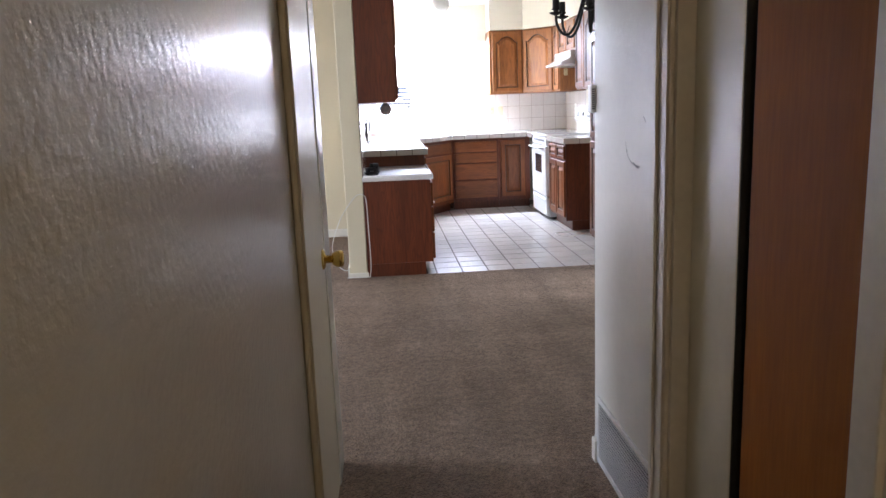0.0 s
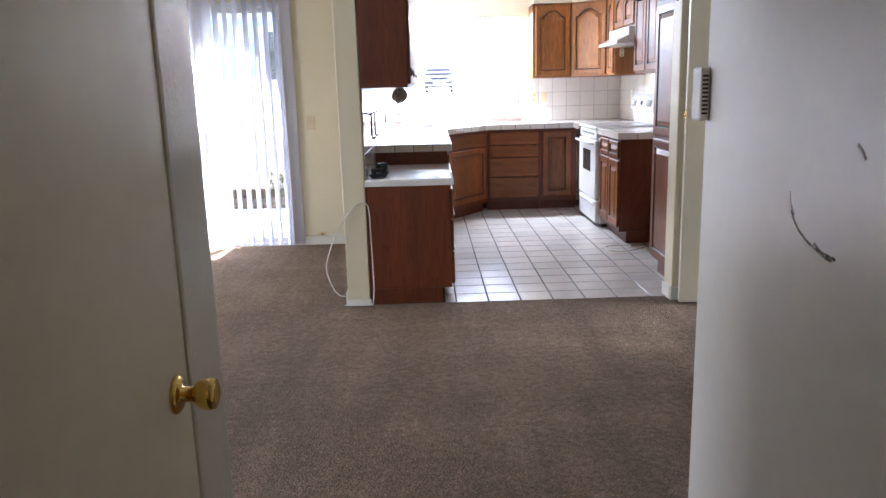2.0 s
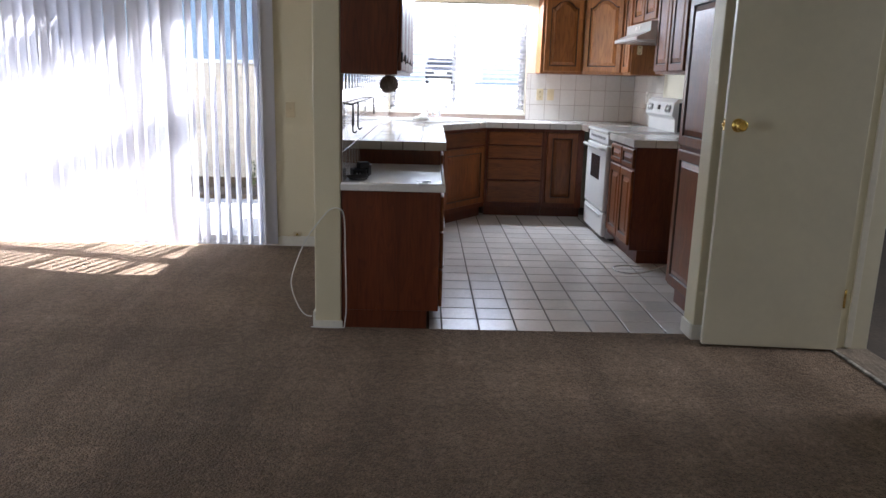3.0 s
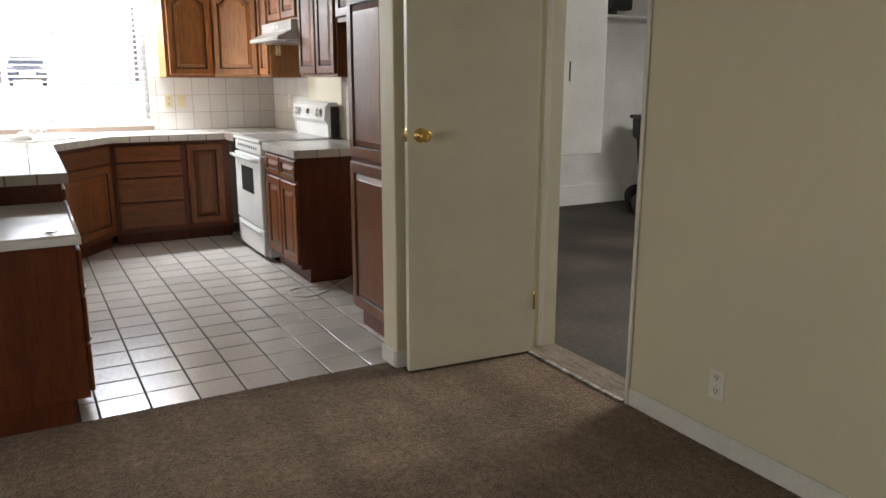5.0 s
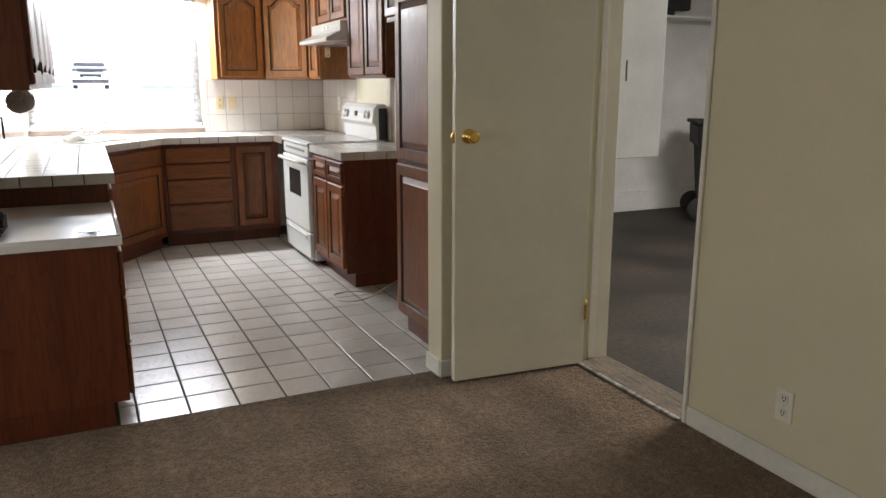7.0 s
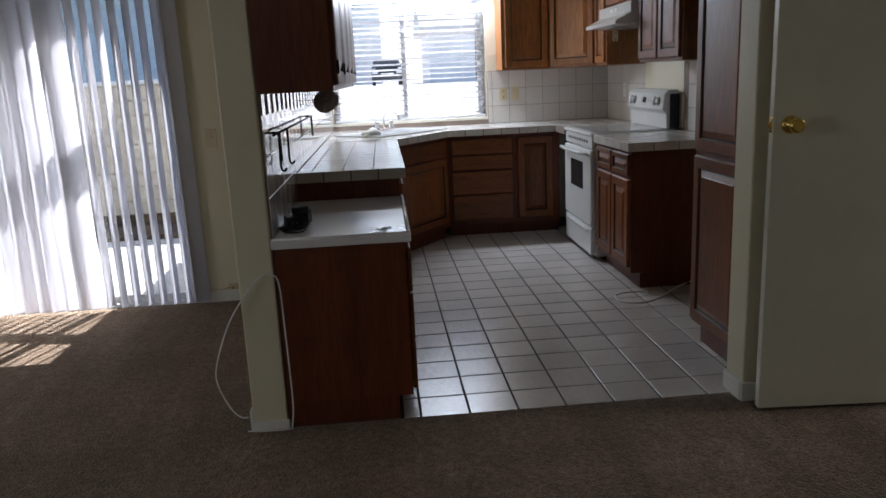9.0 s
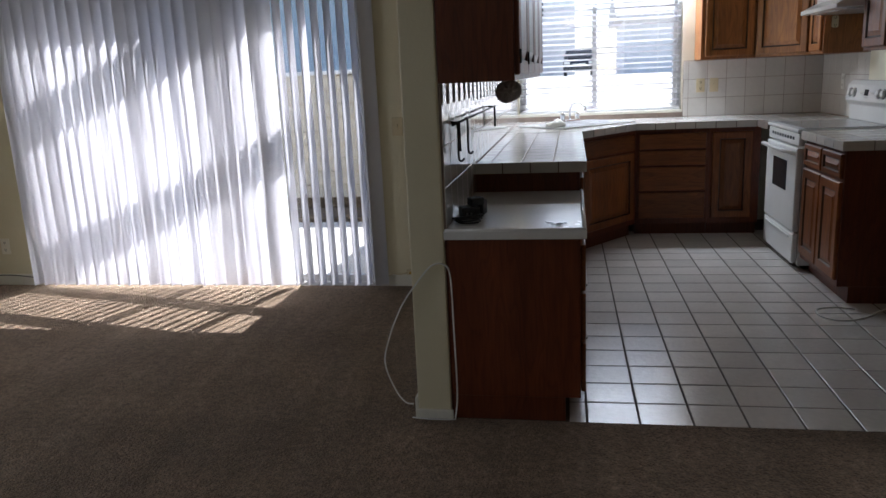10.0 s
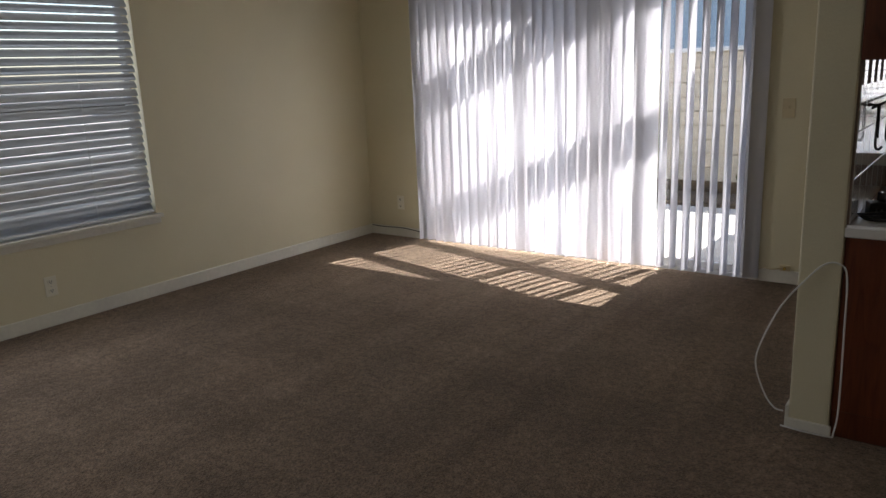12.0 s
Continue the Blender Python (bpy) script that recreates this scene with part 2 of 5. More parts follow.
def bm_lathe(profile, n=24, m=None, bm=None):
    """profile: (radius, z) pairs, turned about z."""
    bm = bm or bmesh.new()
    m = m or Matrix()
    rings = []
    for r, z in profile:
        rings.append([bm.verts.new(m @ Vector((r * math.cos(2 * math.pi * k / n), r * math.sin(2 * math.pi * k / n), z))) for k in range(n)])
    for a, b in zip(rings, rings[1:]):
        for k in range(n):
            bm.faces.new((a[k], a[(k + 1) % n], b[(k + 1) % n], b[k]))
    bm.faces.new(list(reversed(rings[0])))
    bm.faces.new(rings[-1])
    for f in bm.faces:
        f.smooth = True
    return bm


def bm_tube(points, r, n=8, bm=None):
    bm = bm or bmesh.new()
    pts = [Vector(p) for p in points]
    rings = []
    up = Vector((0.13, 0.21, 0.97))
    for i, p in enumerate(pts):
        d = (pts[min(i + 1, len(pts) - 1)] - pts[max(i - 1, 0)]).normalized()
        a = d.cross(up)
        if a.length < 1e-3:
            a = d.cross(Vector((1, 0, 0)))
        a.normalize()
        b = d.cross(a)
        rings.append([bm.verts.new(p + r * (a * math.cos(2 * math.pi * k / n) + b * math.sin(2 * math.pi * k / n))) for k in range(n)])
    for a, b in zip(rings, rings[1:]):
        for k in range(n):
            f = bm.faces.new((a[k], a[(k + 1) % n], b[(k + 1) % n], b[k]))
            f.smooth = True
    bm.faces.new(list(reversed(rings[0])))
    bm.faces.new(rings[-1])
    bmesh.ops.recalc_face_normals(bm, faces=bm.faces)
    return bm


def smooth(points, n=6):
    """Extra points along a soft curve through the given ones."""
    p = [Vector(q) for q in points]
    p = [2 * p[0] - p[1]] + p + [2 * p[-1] - p[-2]]
    out = []
    for a, b, c, d in zip(p, p[1:], p[2:], p[3:]):
        for k in range(n):
            u = k / n
            out.append(0.5 * (2 * b + (c - a) * u + (2 * a - 5 * b + 4 * c - d) * u * u + (3 * b - a - 3 * c + d) * u ** 3))
    out.append(p[-2])
    return out


def bm_prism(outline, z0, z1, bevel=0.0, bm=None):
    """A flat outline in x and y, raised from z0 to z1."""
    bm = bm or bmesh.new()
    lo = [bm.verts.new((x, y, z0)) for x, y in outline]
    hi = [bm.verts.new((x, y, z1)) for x, y in outline]
    n = len(outline)
    fs = [bm.faces.new(list(reversed(lo))), bm.faces.new(hi)]
    for k in range(n):
        fs.append(bm.faces.new((lo[k], lo[(k + 1) % n], hi[(k + 1) % n], hi[k])))
    bmesh.ops.recalc_face_normals(bm, faces=fs)
    if bevel:
        es = list({e for f in fs for e in f.edges})
        bmesh.ops.bevel(bm, geom=es, offset=bevel, segments=2, affect="EDGES", profile=0.5)
    return bm


def mesh_of(name, bm, mat):
    me = bpy.data.meshes.new(name)
    bm.normal_update()
    bm.to_mesh(me)
    bm.free()
    me.materials.append(mat)
    return me


def part(name, bm, mat, parent, label="", m=None):
    ob = new(name, mesh_of(name, bm, mat) if isinstance(bm, bmesh.types.BMesh) else bm)
    ob.parent = parent
    if m is not None:
        ob.matrix_basis = m
    if label:
        tagged(ob, label)
    return ob


def thing(name, label, category, m=None, group=""):
    ob = new(name)
    ob.empty_display_size = 0.1
    ob.matrix_basis = m or Matrix()
    return tagged(ob, label, category, group)


def solid(name, bm, mat, label, category, m=None, group=""):
    ob = new(name, mesh_of(name, bm, mat))
    if m is not None:
        ob.matrix_basis = m
    return tagged(ob, label, category, group)


def setting(name, bm, mat, label, category):
    ob = new(name, mesh_of(name, bm, mat))
    return tagged(ob, label, category, kind="structure")


# ---------------- plan ----------------
CEIL = 2.50
WX, EX = -3.755, 2.68          # west and east walls of the living room
LN, KN = 1.985, 4.14          # north walls of living room and kitchen
PX0, PX1 = 0.0, 0.135         # partition between living room and kitchen
TE = 0.06                     # edge of the carpet
S = -3.05                     # south wall of the living room
HL, HR = 0.118, 1.035         # hall
HS = -7.2                     # hall's end
SL0, SL1, SLH = -3.15, -0.645, 2.03    # patio door
KW0, KW1, KWB, KWT = 0.155, 1.545, 0.975, 2.06   # kitchen window
LW0, LW1, LWB, LWT = -2.75, -0.045, 0.53, 1.98     # west window
GD0, GD1, GDH = -0.86, -0.13, 2.04     # door to the garage


def wall_with_hole(axis, at0, at1, a0, a1, h, holes):
    """A wall of thickness at0..at1; axis x: it runs along x. holes: (a, b, bottom, top)."""
    bm = bmesh.new()

    def blk(p, q, z0, z1):
        if q - p < 1e-4 or z1 - z0 < 1e-4:
            return
        if axis == "x":
            bm_box(p, q, at0, at1, z0, z1, bm=bm)
        else:
            bm_box(at0, at1, p, q, z0, z1, bm=bm)
    pos = a0
    for a, b, z0, z1 in sorted(holes):
        blk(pos, a, 0, h)
        blk(a, b, 0, z0)
        blk(a, b, z1, h)
        pos = b
    blk(pos, a1, 0, h)
    return bm


floor = setting("floor", bm_prism([(WX, HS), (EX, HS), (EX, TE), (PX0, TE), (PX0, LN), (WX, LN)], -0.08, 0.004), M_CARPET, "worn brown-grey cut pile carpet over the living room", "carpet")
kitchen_floor = setting("floor_kitchen", bm_box(PX1, EX, TE, KN, -0.08, 0.0014), M_GROUT, "white ceramic tile kitchen floor with dark grout", "tile floor")
setting("wall_north", wall_with_hole("x", LN, LN + 0.14, WX, PX0, CEIL, [(SL0, SL1, 0, SLH)]), M_WALL, "cream painted wall round the patio door", "wall")
setting("wall_west", wall_with_hole("y", WX - 0.14, WX, S - 0.1, LN + 0.14, CEIL, [(LW0, LW1, LWB, LWT)]), M_WALL, "plain cream painted wall with a window", "wall")
setting("wall_east", wall_with_hole("y", EX, EX + 0.17, S - 0.1, KN, CEIL, [(GD0, GD1, 0, GDH)]), M_WALL, "plain cream painted wall with the garage doorway", "wall")
setting("wall_partition", bm_box(PX0, PX1, TE, KN, 0, CEIL, 0.006), M_WALL, "cream painted partition wall with a bare end", "wall")
setting("wall_kitchen_north", wall_with_hole("x", KN, KN + 0.14, PX0, EX + 0.12, CEIL, [(KW0, KW1, KWB, KWT)]), M_KWALL, "cream painted kitchen wall round the window", "wall")
setting("wall_stub", bm_box(1.985, EX, -0.02, 0.13, 0, CEIL, 0.006), M_WALL, "short cream wall end beside the pantry", "wall")
setting("wall_south", bm_box(WX, HL, S - 0.12, -2.985, 0, CEIL, 0.008), M_HALL, "cream painted wall beside the hall", "wall")
setting("wall_south_east", bm_box(HR + 0.12, EX, -3.24, -3.10, 0, CEIL, 0.008), M_WALL, "cream painted wall beside the hall", "wall")
setting("wall_hall_west", wall_with_hole("y", HL - 0.12, HL, HS, S - 0.12, CEIL, [(-3.806, -3.165, 0, 2.03)]), M_HALL, "glossy cream hall wall with orange peel texture", "wall")
setting("wall_hall_east", wall_with_hole("y", HR, HR + 0.12, HS, -3.10, CEIL, [(-4.575, -3.80, 0, 2.04)]), M_HALLE, "glossy white hall wall, scuffed", "wall")
setting("wall_hall_south", bm_box(HL - 0.12, 3.0, HS - 0.12, HS, 0, CEIL), M_HALL, "plain cream wall closing the hall", "wall")
setting("wall_linen_closet", bm_prism([(HR + 0.12, -4.75), (1.75, -4.75), (1.75, -3.50), (HR + 0.12, -3.50), (HR + 0.12, -3.55), (1.70, -3.55), (1.70, -4.70), (HR + 0.12, -4.70)], 0, CEIL), M_WALL, "plain walls inside the linen closet", "wall")
setting("wall_closet", bm_box(-0.9, HL - 0.12, HS, HS + 0.1, 0, CEIL), M_WALL, "plain wall closing the closet", "wall")
setting("ceiling", bm_prism([(WX - 0.14, HS - 0.12), (3.0, HS - 0.12), (3.0, S), (EX + 0.12, S), (EX + 0.12, KN + 0.14), (PX0, KN + 0.14), (PX0, LN + 0.14), (WX - 0.14, LN + 0.14)], CEIL, CEIL + 0.1), M_CEIL, "white textured ceiling", "ceiling")
setting("soffit", bm_prism([(1.655, KN), (1.655, 3.80), (2.06, 3.80), (2.37, 3.46), (2.37, TE + 0.07), (EX, TE + 0.07), (EX, KN)], 2.15, CEIL), M_KWALL, "cream soffit above the wall cabinets", "soffit")
setting("soffit_west", bm_box(PX1, 0.43, TE, 2.6, 2.15, CEIL), M_KWALL, "cream soffit above the wall cabinet", "soffit")
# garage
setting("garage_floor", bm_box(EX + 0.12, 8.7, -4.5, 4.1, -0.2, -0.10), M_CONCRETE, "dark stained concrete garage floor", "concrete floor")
setting("garage_wall_east", bm_box(8.5, 8.7, -4.5, 4.1, -0.1, 2.7), M_BLOCK, "white painted block garage wall", "wall")
setting("garage_wall_north", bm_box(EX + 0.12, 8.5, 3.9, 4.1, -0.1, 2.7), M_BLOCK, "white painted block garage wall", "wall")
setting("garage_wall_south", bm_box(EX + 0.12, 8.5, -4.5, -4.3, -0.1, 2.7), M_BLOCK, "white painted garage wall", "wall")
setting("garage_ceiling", bm_box(EX + 0.12, 8.7, -4.5, 4.1, 2.6, 2.7), M_CEIL, "white garage ceiling", "ceiling")
setting("garage_plinth", bm_box(EX + 0.12, 8.5, 3.87, 3.9, -0.1, 0.14, 0.006), M_BLOCK, "white painted block footing of the garage wall", "wall")
setting("ground", bm_box(-200, 200, -200, 300, -0.40, -0.21), M_PATIO, "pale sunlit concrete ground outside", "ground")
setting("patio", bm_box(-8, PX0, LN + 0.145, 6.4, -0.20, -0.07), M_PATIO, "pale sunlit patio slab", "patio")


# ---------------- kitchen cabinets ----------------
FX, FW, FE = 0, 90, -90        # fronts that face south, east, west


def place(x, y, z, turn):
    return pose(x, y, z, 0, 0, turn)


def rect_loop(w, h, n_arch, top):
    """A loop round a w x h rectangle, from the lower left, with n_arch points along the top; top(s) gives its height at s in -1..1."""
    pts = [(-w / 2, 0), (w / 2, 0)]
    for k in range(n_arch + 1):
        s = 1 - 2 * k / n_arch
        pts.append((s * w / 2, top(s)))
    return pts


def arch_top(h, rise):
    def top(s):
        a = abs(s)
        if rise == 0:
            return h
        if a > 0.78:
            return h - rise
        return h - rise + rise * math.cos(a / 0.78 * math.pi / 2) ** 0.8
    return top


def ring_between(bm, a, b):
    n = len(a)
    for k in range(n):
        bm.faces.new((a[k], a[(k + 1) % n], b[(k + 1) % n], b[k]))


def panel_door(parent, name, w, h, m, arch=0.0, mat=None, label="", stile=0.055, t=0.019):
    """A framed cabinet door with a raised panel in it; its foot stands at m, its front looks along local -y."""
    mat = mat or M_OAKZ
    n = 14
    pw, ph = w - 2 * stile, h - 2 * stile
    flat = lambda hh: (lambda s: hh)
    outer = rect_loop(w, h, n, flat(h))
    bm = bmesh.new()

    def loop(pts, y, dz=0.0):
        return [bm.verts.new((x, y, z + dz)) for x, z in pts]
    edge = 0.006
    inner_outline = rect_loop(pw, ph, n, arch_top(ph, arch))
    back = loop(outer, 0)
    side = loop(outer, -t + edge)
    face = loop([(x * (w - 2 * edge) / w, edge + z * (h - 2 * edge) / h) for x, z in outer], -t)
    hole = loop(inner_outline, -t, stile)
    groove = loop([(x * (pw - 0.010) / pw, 0.005 + z * (ph - 0.010) / ph) for x, z in inner_outline], -t + 0.011, stile)
    ring_between(bm, back, side)
    ring_between(bm, side, face)
    ring_between(bm, face, hole)
    # groove faces get their shade as a darker colour
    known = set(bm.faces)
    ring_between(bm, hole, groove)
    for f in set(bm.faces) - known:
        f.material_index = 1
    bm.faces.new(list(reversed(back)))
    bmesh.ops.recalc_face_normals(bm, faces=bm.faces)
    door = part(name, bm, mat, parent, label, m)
    door.data.materials.append(M_GROOVESHADE)
    # raised panel
    bm = bmesh.new()
    g = 0.011
    a = loop([(x * (pw - g) / pw, g / 2 + z * (ph - g) / ph) for x, z in inner_outline], -t + 0.012, stile)
    d = 0.030
    b = loop([(x * (pw - g - 2 * d) / pw, d + g / 2 + z * (ph - g - 2 * d) / ph) for x, z in inner_outline], -t + 0.002, stile)
    c = loop([(x * (pw - g - 2 * d - 0.006) / pw, d + 0.003 + g / 2 + z * (ph - g - 2 * d - 0.006) / ph) for x, z in inner_outline], -t, stile)
    a2 = loop([(x * (pw - g - 0.010) / pw, 0.005 + g / 2 + z * (ph - g - 0.010) / ph) for x, z in inner_outline], -t + 0.0105, stile)
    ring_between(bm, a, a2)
    # the panel's rim is shaded by colour as well
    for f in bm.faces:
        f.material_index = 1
    ring_between(bm, a2, b)
    ring_between(bm, b, c)
    bm.faces.new(c)
    bmesh.ops.recalc_face_normals(bm, faces=bm.faces)
    part("raised_panel", bm, mat, door).data.materials.append(M_GROOVESHADE)
    return door


def slab_front(parent, name, w, h, m, mat=None, label=""):
    """A drawer front with rounded edges and a finger bevel."""
    bm = bm_box(-w / 2, w / 2, -0.019, 0, 0, h, 0.006)
    return part(name, bm, mat or M_OAKX, parent, label, m)


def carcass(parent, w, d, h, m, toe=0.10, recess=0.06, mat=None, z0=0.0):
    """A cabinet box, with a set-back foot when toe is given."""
    mat = mat or M_OAKSHADE
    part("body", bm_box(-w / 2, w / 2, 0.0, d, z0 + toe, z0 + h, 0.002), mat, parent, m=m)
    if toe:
        part("toe_kick", bm_box(-w / 2 + 0.001, w / 2 - 0.001, recess, d, z0, z0 + toe - 0.001), M_OAKSHADE, parent, m=m)


def cabinet(label, w, d, h, m, fronts, toe=0.10, name="base_cabinet", group="base cabinets", category="cabinet", mat=None):
    """fronts: (kind, x, z, w, h, arch)."""
    root = thing(name, label, category, m, group)
    carcass(root, w, d, h, None, toe, mat=mat)
    for kind, x, z, fw, fh, arch in fronts:
        if kind == "door":
            panel_door(root, "door", fw, fh, pose(x, -0.001, z), arch)
        elif kind == "panel_drawer":
            panel_door(root, "drawer_front", fw, fh, pose(x, -0.001, z), 0, M_OAKX, stile=0.030)
        else:
            slab_front(root, "drawer_front", fw, fh, pose(x, -0.001, z))
    return root


BH = 0.862          # height of base cabinets
CT = 0.915          # top of the counters
BX = 0.655          # front of the west run
BYN = 3.515         # front of the north run
BXE = 2.075         # front of the east run

# west run: drawers look east
wr = cabinet("reddish-brown oak base cabinet with plain end and drawers", 1.78, 0.52, BH, place(BX, 1.02 + 0.89, 0, FW),
             [("drawer", -0.66, 0.70, 0.40, 0.13, 0), ("drawer", -0.66, 0.42, 0.40, 0.26, 0), ("drawer", -0.66, 0.14, 0.40, 0.26, 0),
              ("door", -0.20, 0.14, 0.42, 0.69, 0), ("door", 0.25, 0.14, 0.42, 0.69, 0), ("door", 0.68, 0.14, 0.36, 0.69, 0)])
# corner sink base, its face set at an angle
ax, ay, bx, by = 0.665, 2.88, 1.12, BYN
fw = math.hypot(bx - ax, by - ay)
ang = math.degrees(math.atan2(by - ay, bx - ax))
sink_base = thing("sink_cabinet", "reddish-brown oak corner sink cabinet, face set at an angle", "cabinet", pose((ax + bx) / 2, (ay + by) / 2, 0, 0, 0, ang), "base cabinets")
part("body", bm_box(-fw / 2, fw / 2, 0, 0.46, 0.10, BH, 0.002), M_OAKSHADE, sink_base)
part("toe_kick", bm_box(-fw / 2 + 0.01, fw / 2 - 0.01, 0.05, 0.44, 0, 0.099), M_OAKSHADE, sink_base)
slab_front(sink_base, "false_front", fw - 0.10, 0.125, pose(0, -0.001, 0.705))
panel_door(sink_base, "door", fw - 0.10, 0.54, pose(0, -0.001, 0.145), 0)
# north run
cabinet("reddish-brown oak drawer cabinet with four drawer fronts", 0.565, 0.60, BH, place(1.4025, BYN, 0, FX),
        [("drawer", 0.0, 0.705, 0.515, 0.125, 0), ("drawer", 0.0, 0.575, 0.515, 0.118, 0), ("drawer", 0.0, 0.37, 0.515, 0.19, 0), ("drawer", 0.0, 0.145, 0.515, 0.21, 0)])
cabinet("reddish-brown oak base cabinet with one panelled door", 0.385, 0.60, BH, place(1.8775, BYN, 0, FX), [("door", -0.02, 0.145, 0.30, 0.685, 0)])
# east run
cabinet("reddish-brown oak base cabinet with two drawers and doors", 0.71, 0.59, BH, place(BXE, 1.655 + 0.355, 0, FE),
        [("panel_drawer", -0.172, 0.705, 0.325, 0.135, 0), ("panel_drawer", 0.172, 0.705, 0.325, 0.135, 0), ("door", -0.172, 0.135, 0.325, 0.55, 0), ("door", 0.172, 0.135, 0.325, 0.55, 0)])
# desk
desk = cabinet("reddish-brown stained oak desk base with plain end panel", 0.93, 0.51, 0.735, place(0.648, 0.07 + 0.465, 0, FW),
               [("drawer", -0.24, 0.53, 0.42, 0.18, 0), ("drawer", -0.24, 0.33, 0.42, 0.19, 0), ("drawer", -0.24, 0.12, 0.42, 0.20, 0)], name="desk", group="", category="desk")
for z in (0.55, 0.34):
    part("drawer_pull", bm_box(-0.46, -0.03, -0.026, -0.019, z, z + 0.012, 0.003), M_WHITEP, desk, "white plastic drawer pull")
bm = bm_box(PX1, 0.672, 0.055, 1.018, 0.738, 0.772, 0.004)
desk_top = solid("worktop", bm, M_LAM, "white laminate worktop with a raised edge on the desk", "worktop")
part("edge_lip", bm_tube([(0.662, 0.06, 0.774), (0.662, 0.5, 0.774), (0.662, 1.0, 0.774)], 0.008), M_LAM, desk_top)
part("edge_lip", bm_tube([(0.14, 0.065, 0.7735), (0.4, 0.065, 0.7735), (0.66, 0.065, 0.7735)], 0.007), M_LAM, desk_top)

# pantry
pantry = thing("pantry_cabinet", "tall reddish-brown oak pantry cabinet with long panelled doors", "cabinet", place(2.06, 0.135 + 0.275, 0, FE))
carcass(pantry, 0.545, 0.61, 2.145, None, 0.12, 0.05)
panel_door(pantry, "door", 0.50, 0.80, pose(0, -0.001, 0.14))
panel_door(pantry, "door", 0.50, 0.83, pose(0, -0.001, 0.965))
panel_door(pantry, "door", 0.50, 0.28, pose(0, -0.001, 1.825))

# wall cabinets
UZ, UT, UD = 1.385, 2.145, 0.325
UH = UT - UZ


def wall_cabinet(label, w, h, m, fronts, d=UD, name="wall_cabinet", mat=None):
    root = thing(name, label, "cabinet", m, "wall cabinets")
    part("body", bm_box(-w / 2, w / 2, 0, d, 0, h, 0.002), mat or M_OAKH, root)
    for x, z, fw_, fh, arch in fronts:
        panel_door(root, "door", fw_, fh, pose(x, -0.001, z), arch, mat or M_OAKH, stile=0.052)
    return root


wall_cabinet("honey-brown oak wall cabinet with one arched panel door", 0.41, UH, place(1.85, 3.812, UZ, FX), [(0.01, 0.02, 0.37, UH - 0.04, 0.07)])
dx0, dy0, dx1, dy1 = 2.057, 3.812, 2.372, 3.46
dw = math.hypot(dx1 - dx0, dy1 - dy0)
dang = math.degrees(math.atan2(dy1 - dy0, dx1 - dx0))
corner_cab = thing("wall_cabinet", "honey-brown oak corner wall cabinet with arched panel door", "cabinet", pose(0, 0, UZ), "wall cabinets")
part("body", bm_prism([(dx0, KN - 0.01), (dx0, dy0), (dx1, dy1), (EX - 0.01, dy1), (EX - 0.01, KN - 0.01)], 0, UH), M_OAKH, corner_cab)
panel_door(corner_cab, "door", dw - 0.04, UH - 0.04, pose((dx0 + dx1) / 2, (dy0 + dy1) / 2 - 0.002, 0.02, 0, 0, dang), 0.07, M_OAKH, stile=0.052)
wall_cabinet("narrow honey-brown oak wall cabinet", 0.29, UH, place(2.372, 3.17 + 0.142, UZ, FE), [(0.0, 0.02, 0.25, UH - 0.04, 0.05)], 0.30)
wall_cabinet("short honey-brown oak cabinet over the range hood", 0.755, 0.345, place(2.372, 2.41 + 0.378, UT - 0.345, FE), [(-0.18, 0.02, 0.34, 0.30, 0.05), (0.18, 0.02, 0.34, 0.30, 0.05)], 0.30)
wall_cabinet("reddish-brown oak wall cabinet with two panelled doors", 0.755, UH, place(2.372, 1.645 + 0.378, UZ, FE), [(-0.185, 0.02, 0.345, UH - 0.04, 0.07), (0.185, 0.02, 0.345, UH - 0.04, 0.07)], 0.30, mat=M_OAKZ)
wall_cabinet("short oak cabinet over the refrigerator gap", 0.93, 0.42, place(2.372, 0.69 + 0.475, UT - 0.42, FE), [(-0.23, 0.03, 0.44, 0.36, 0.05), (0.23, 0.03, 0.44, 0.36, 0.05)], 0.30, mat=M_OAKZ)
# all in the darkened oak, since it stands against the window light
west_wall_cab = wall_cabinet("reddish-brown oak wall cabinet over the desk, backlit shade in its colour", 2.2, 0.825, place(0.418, 0.065 + 1.1, 1.32, FW),
                             [(-0.82, 0.02, 0.53, 0.785, 0.07), (-0.27, 0.02, 0.53, 0.785, 0.07), (0.28, 0.02, 0.53, 0.785, 0.07), (0.82, 0.02, 0.53, 0.785, 0.07)], 0.28, mat=M_OAKSHADE)
for x in (-1.07, -0.57):
    for z in (0.06, 0.74):
        part("hinge", bm_box(x - 0.012, x + 0.012, -0.026, -0.001, z, z + 0.05, 0.003), M_IRON, west_wall_cab, "dark metal hinge", None)

# ---------------- range, hood, sink ----------------
rng = thing("range", "white enamel electric range with black oven window", "range", place(2.035, 2.39 + 0.38, 0, FE))
W2 = 0.378
part("body", bm_box(-W2, W2, 0.035, 0.63, 0.03, 0.895, 0.006), M_ENAMEL, rng)
part("plinth", bm_box(-W2 + 0.03, W2 - 0.03, 0.08, 0.6, 0.0, 0.03), M_BLACK, rng)
odoor = part("oven_door", bm_box(-W2 + 0.006, W2 - 0.006, -0.008, 0.033, 0.255, 0.80, 0.010), M_ENAMEL, rng, "white oven door")
part("oven_window", bm_box(-0.17, 0.17, -0.0115, -0.004, 0.50, 0.70, 0.002), M_BLACKGLASS, odoor, "black glass oven window")
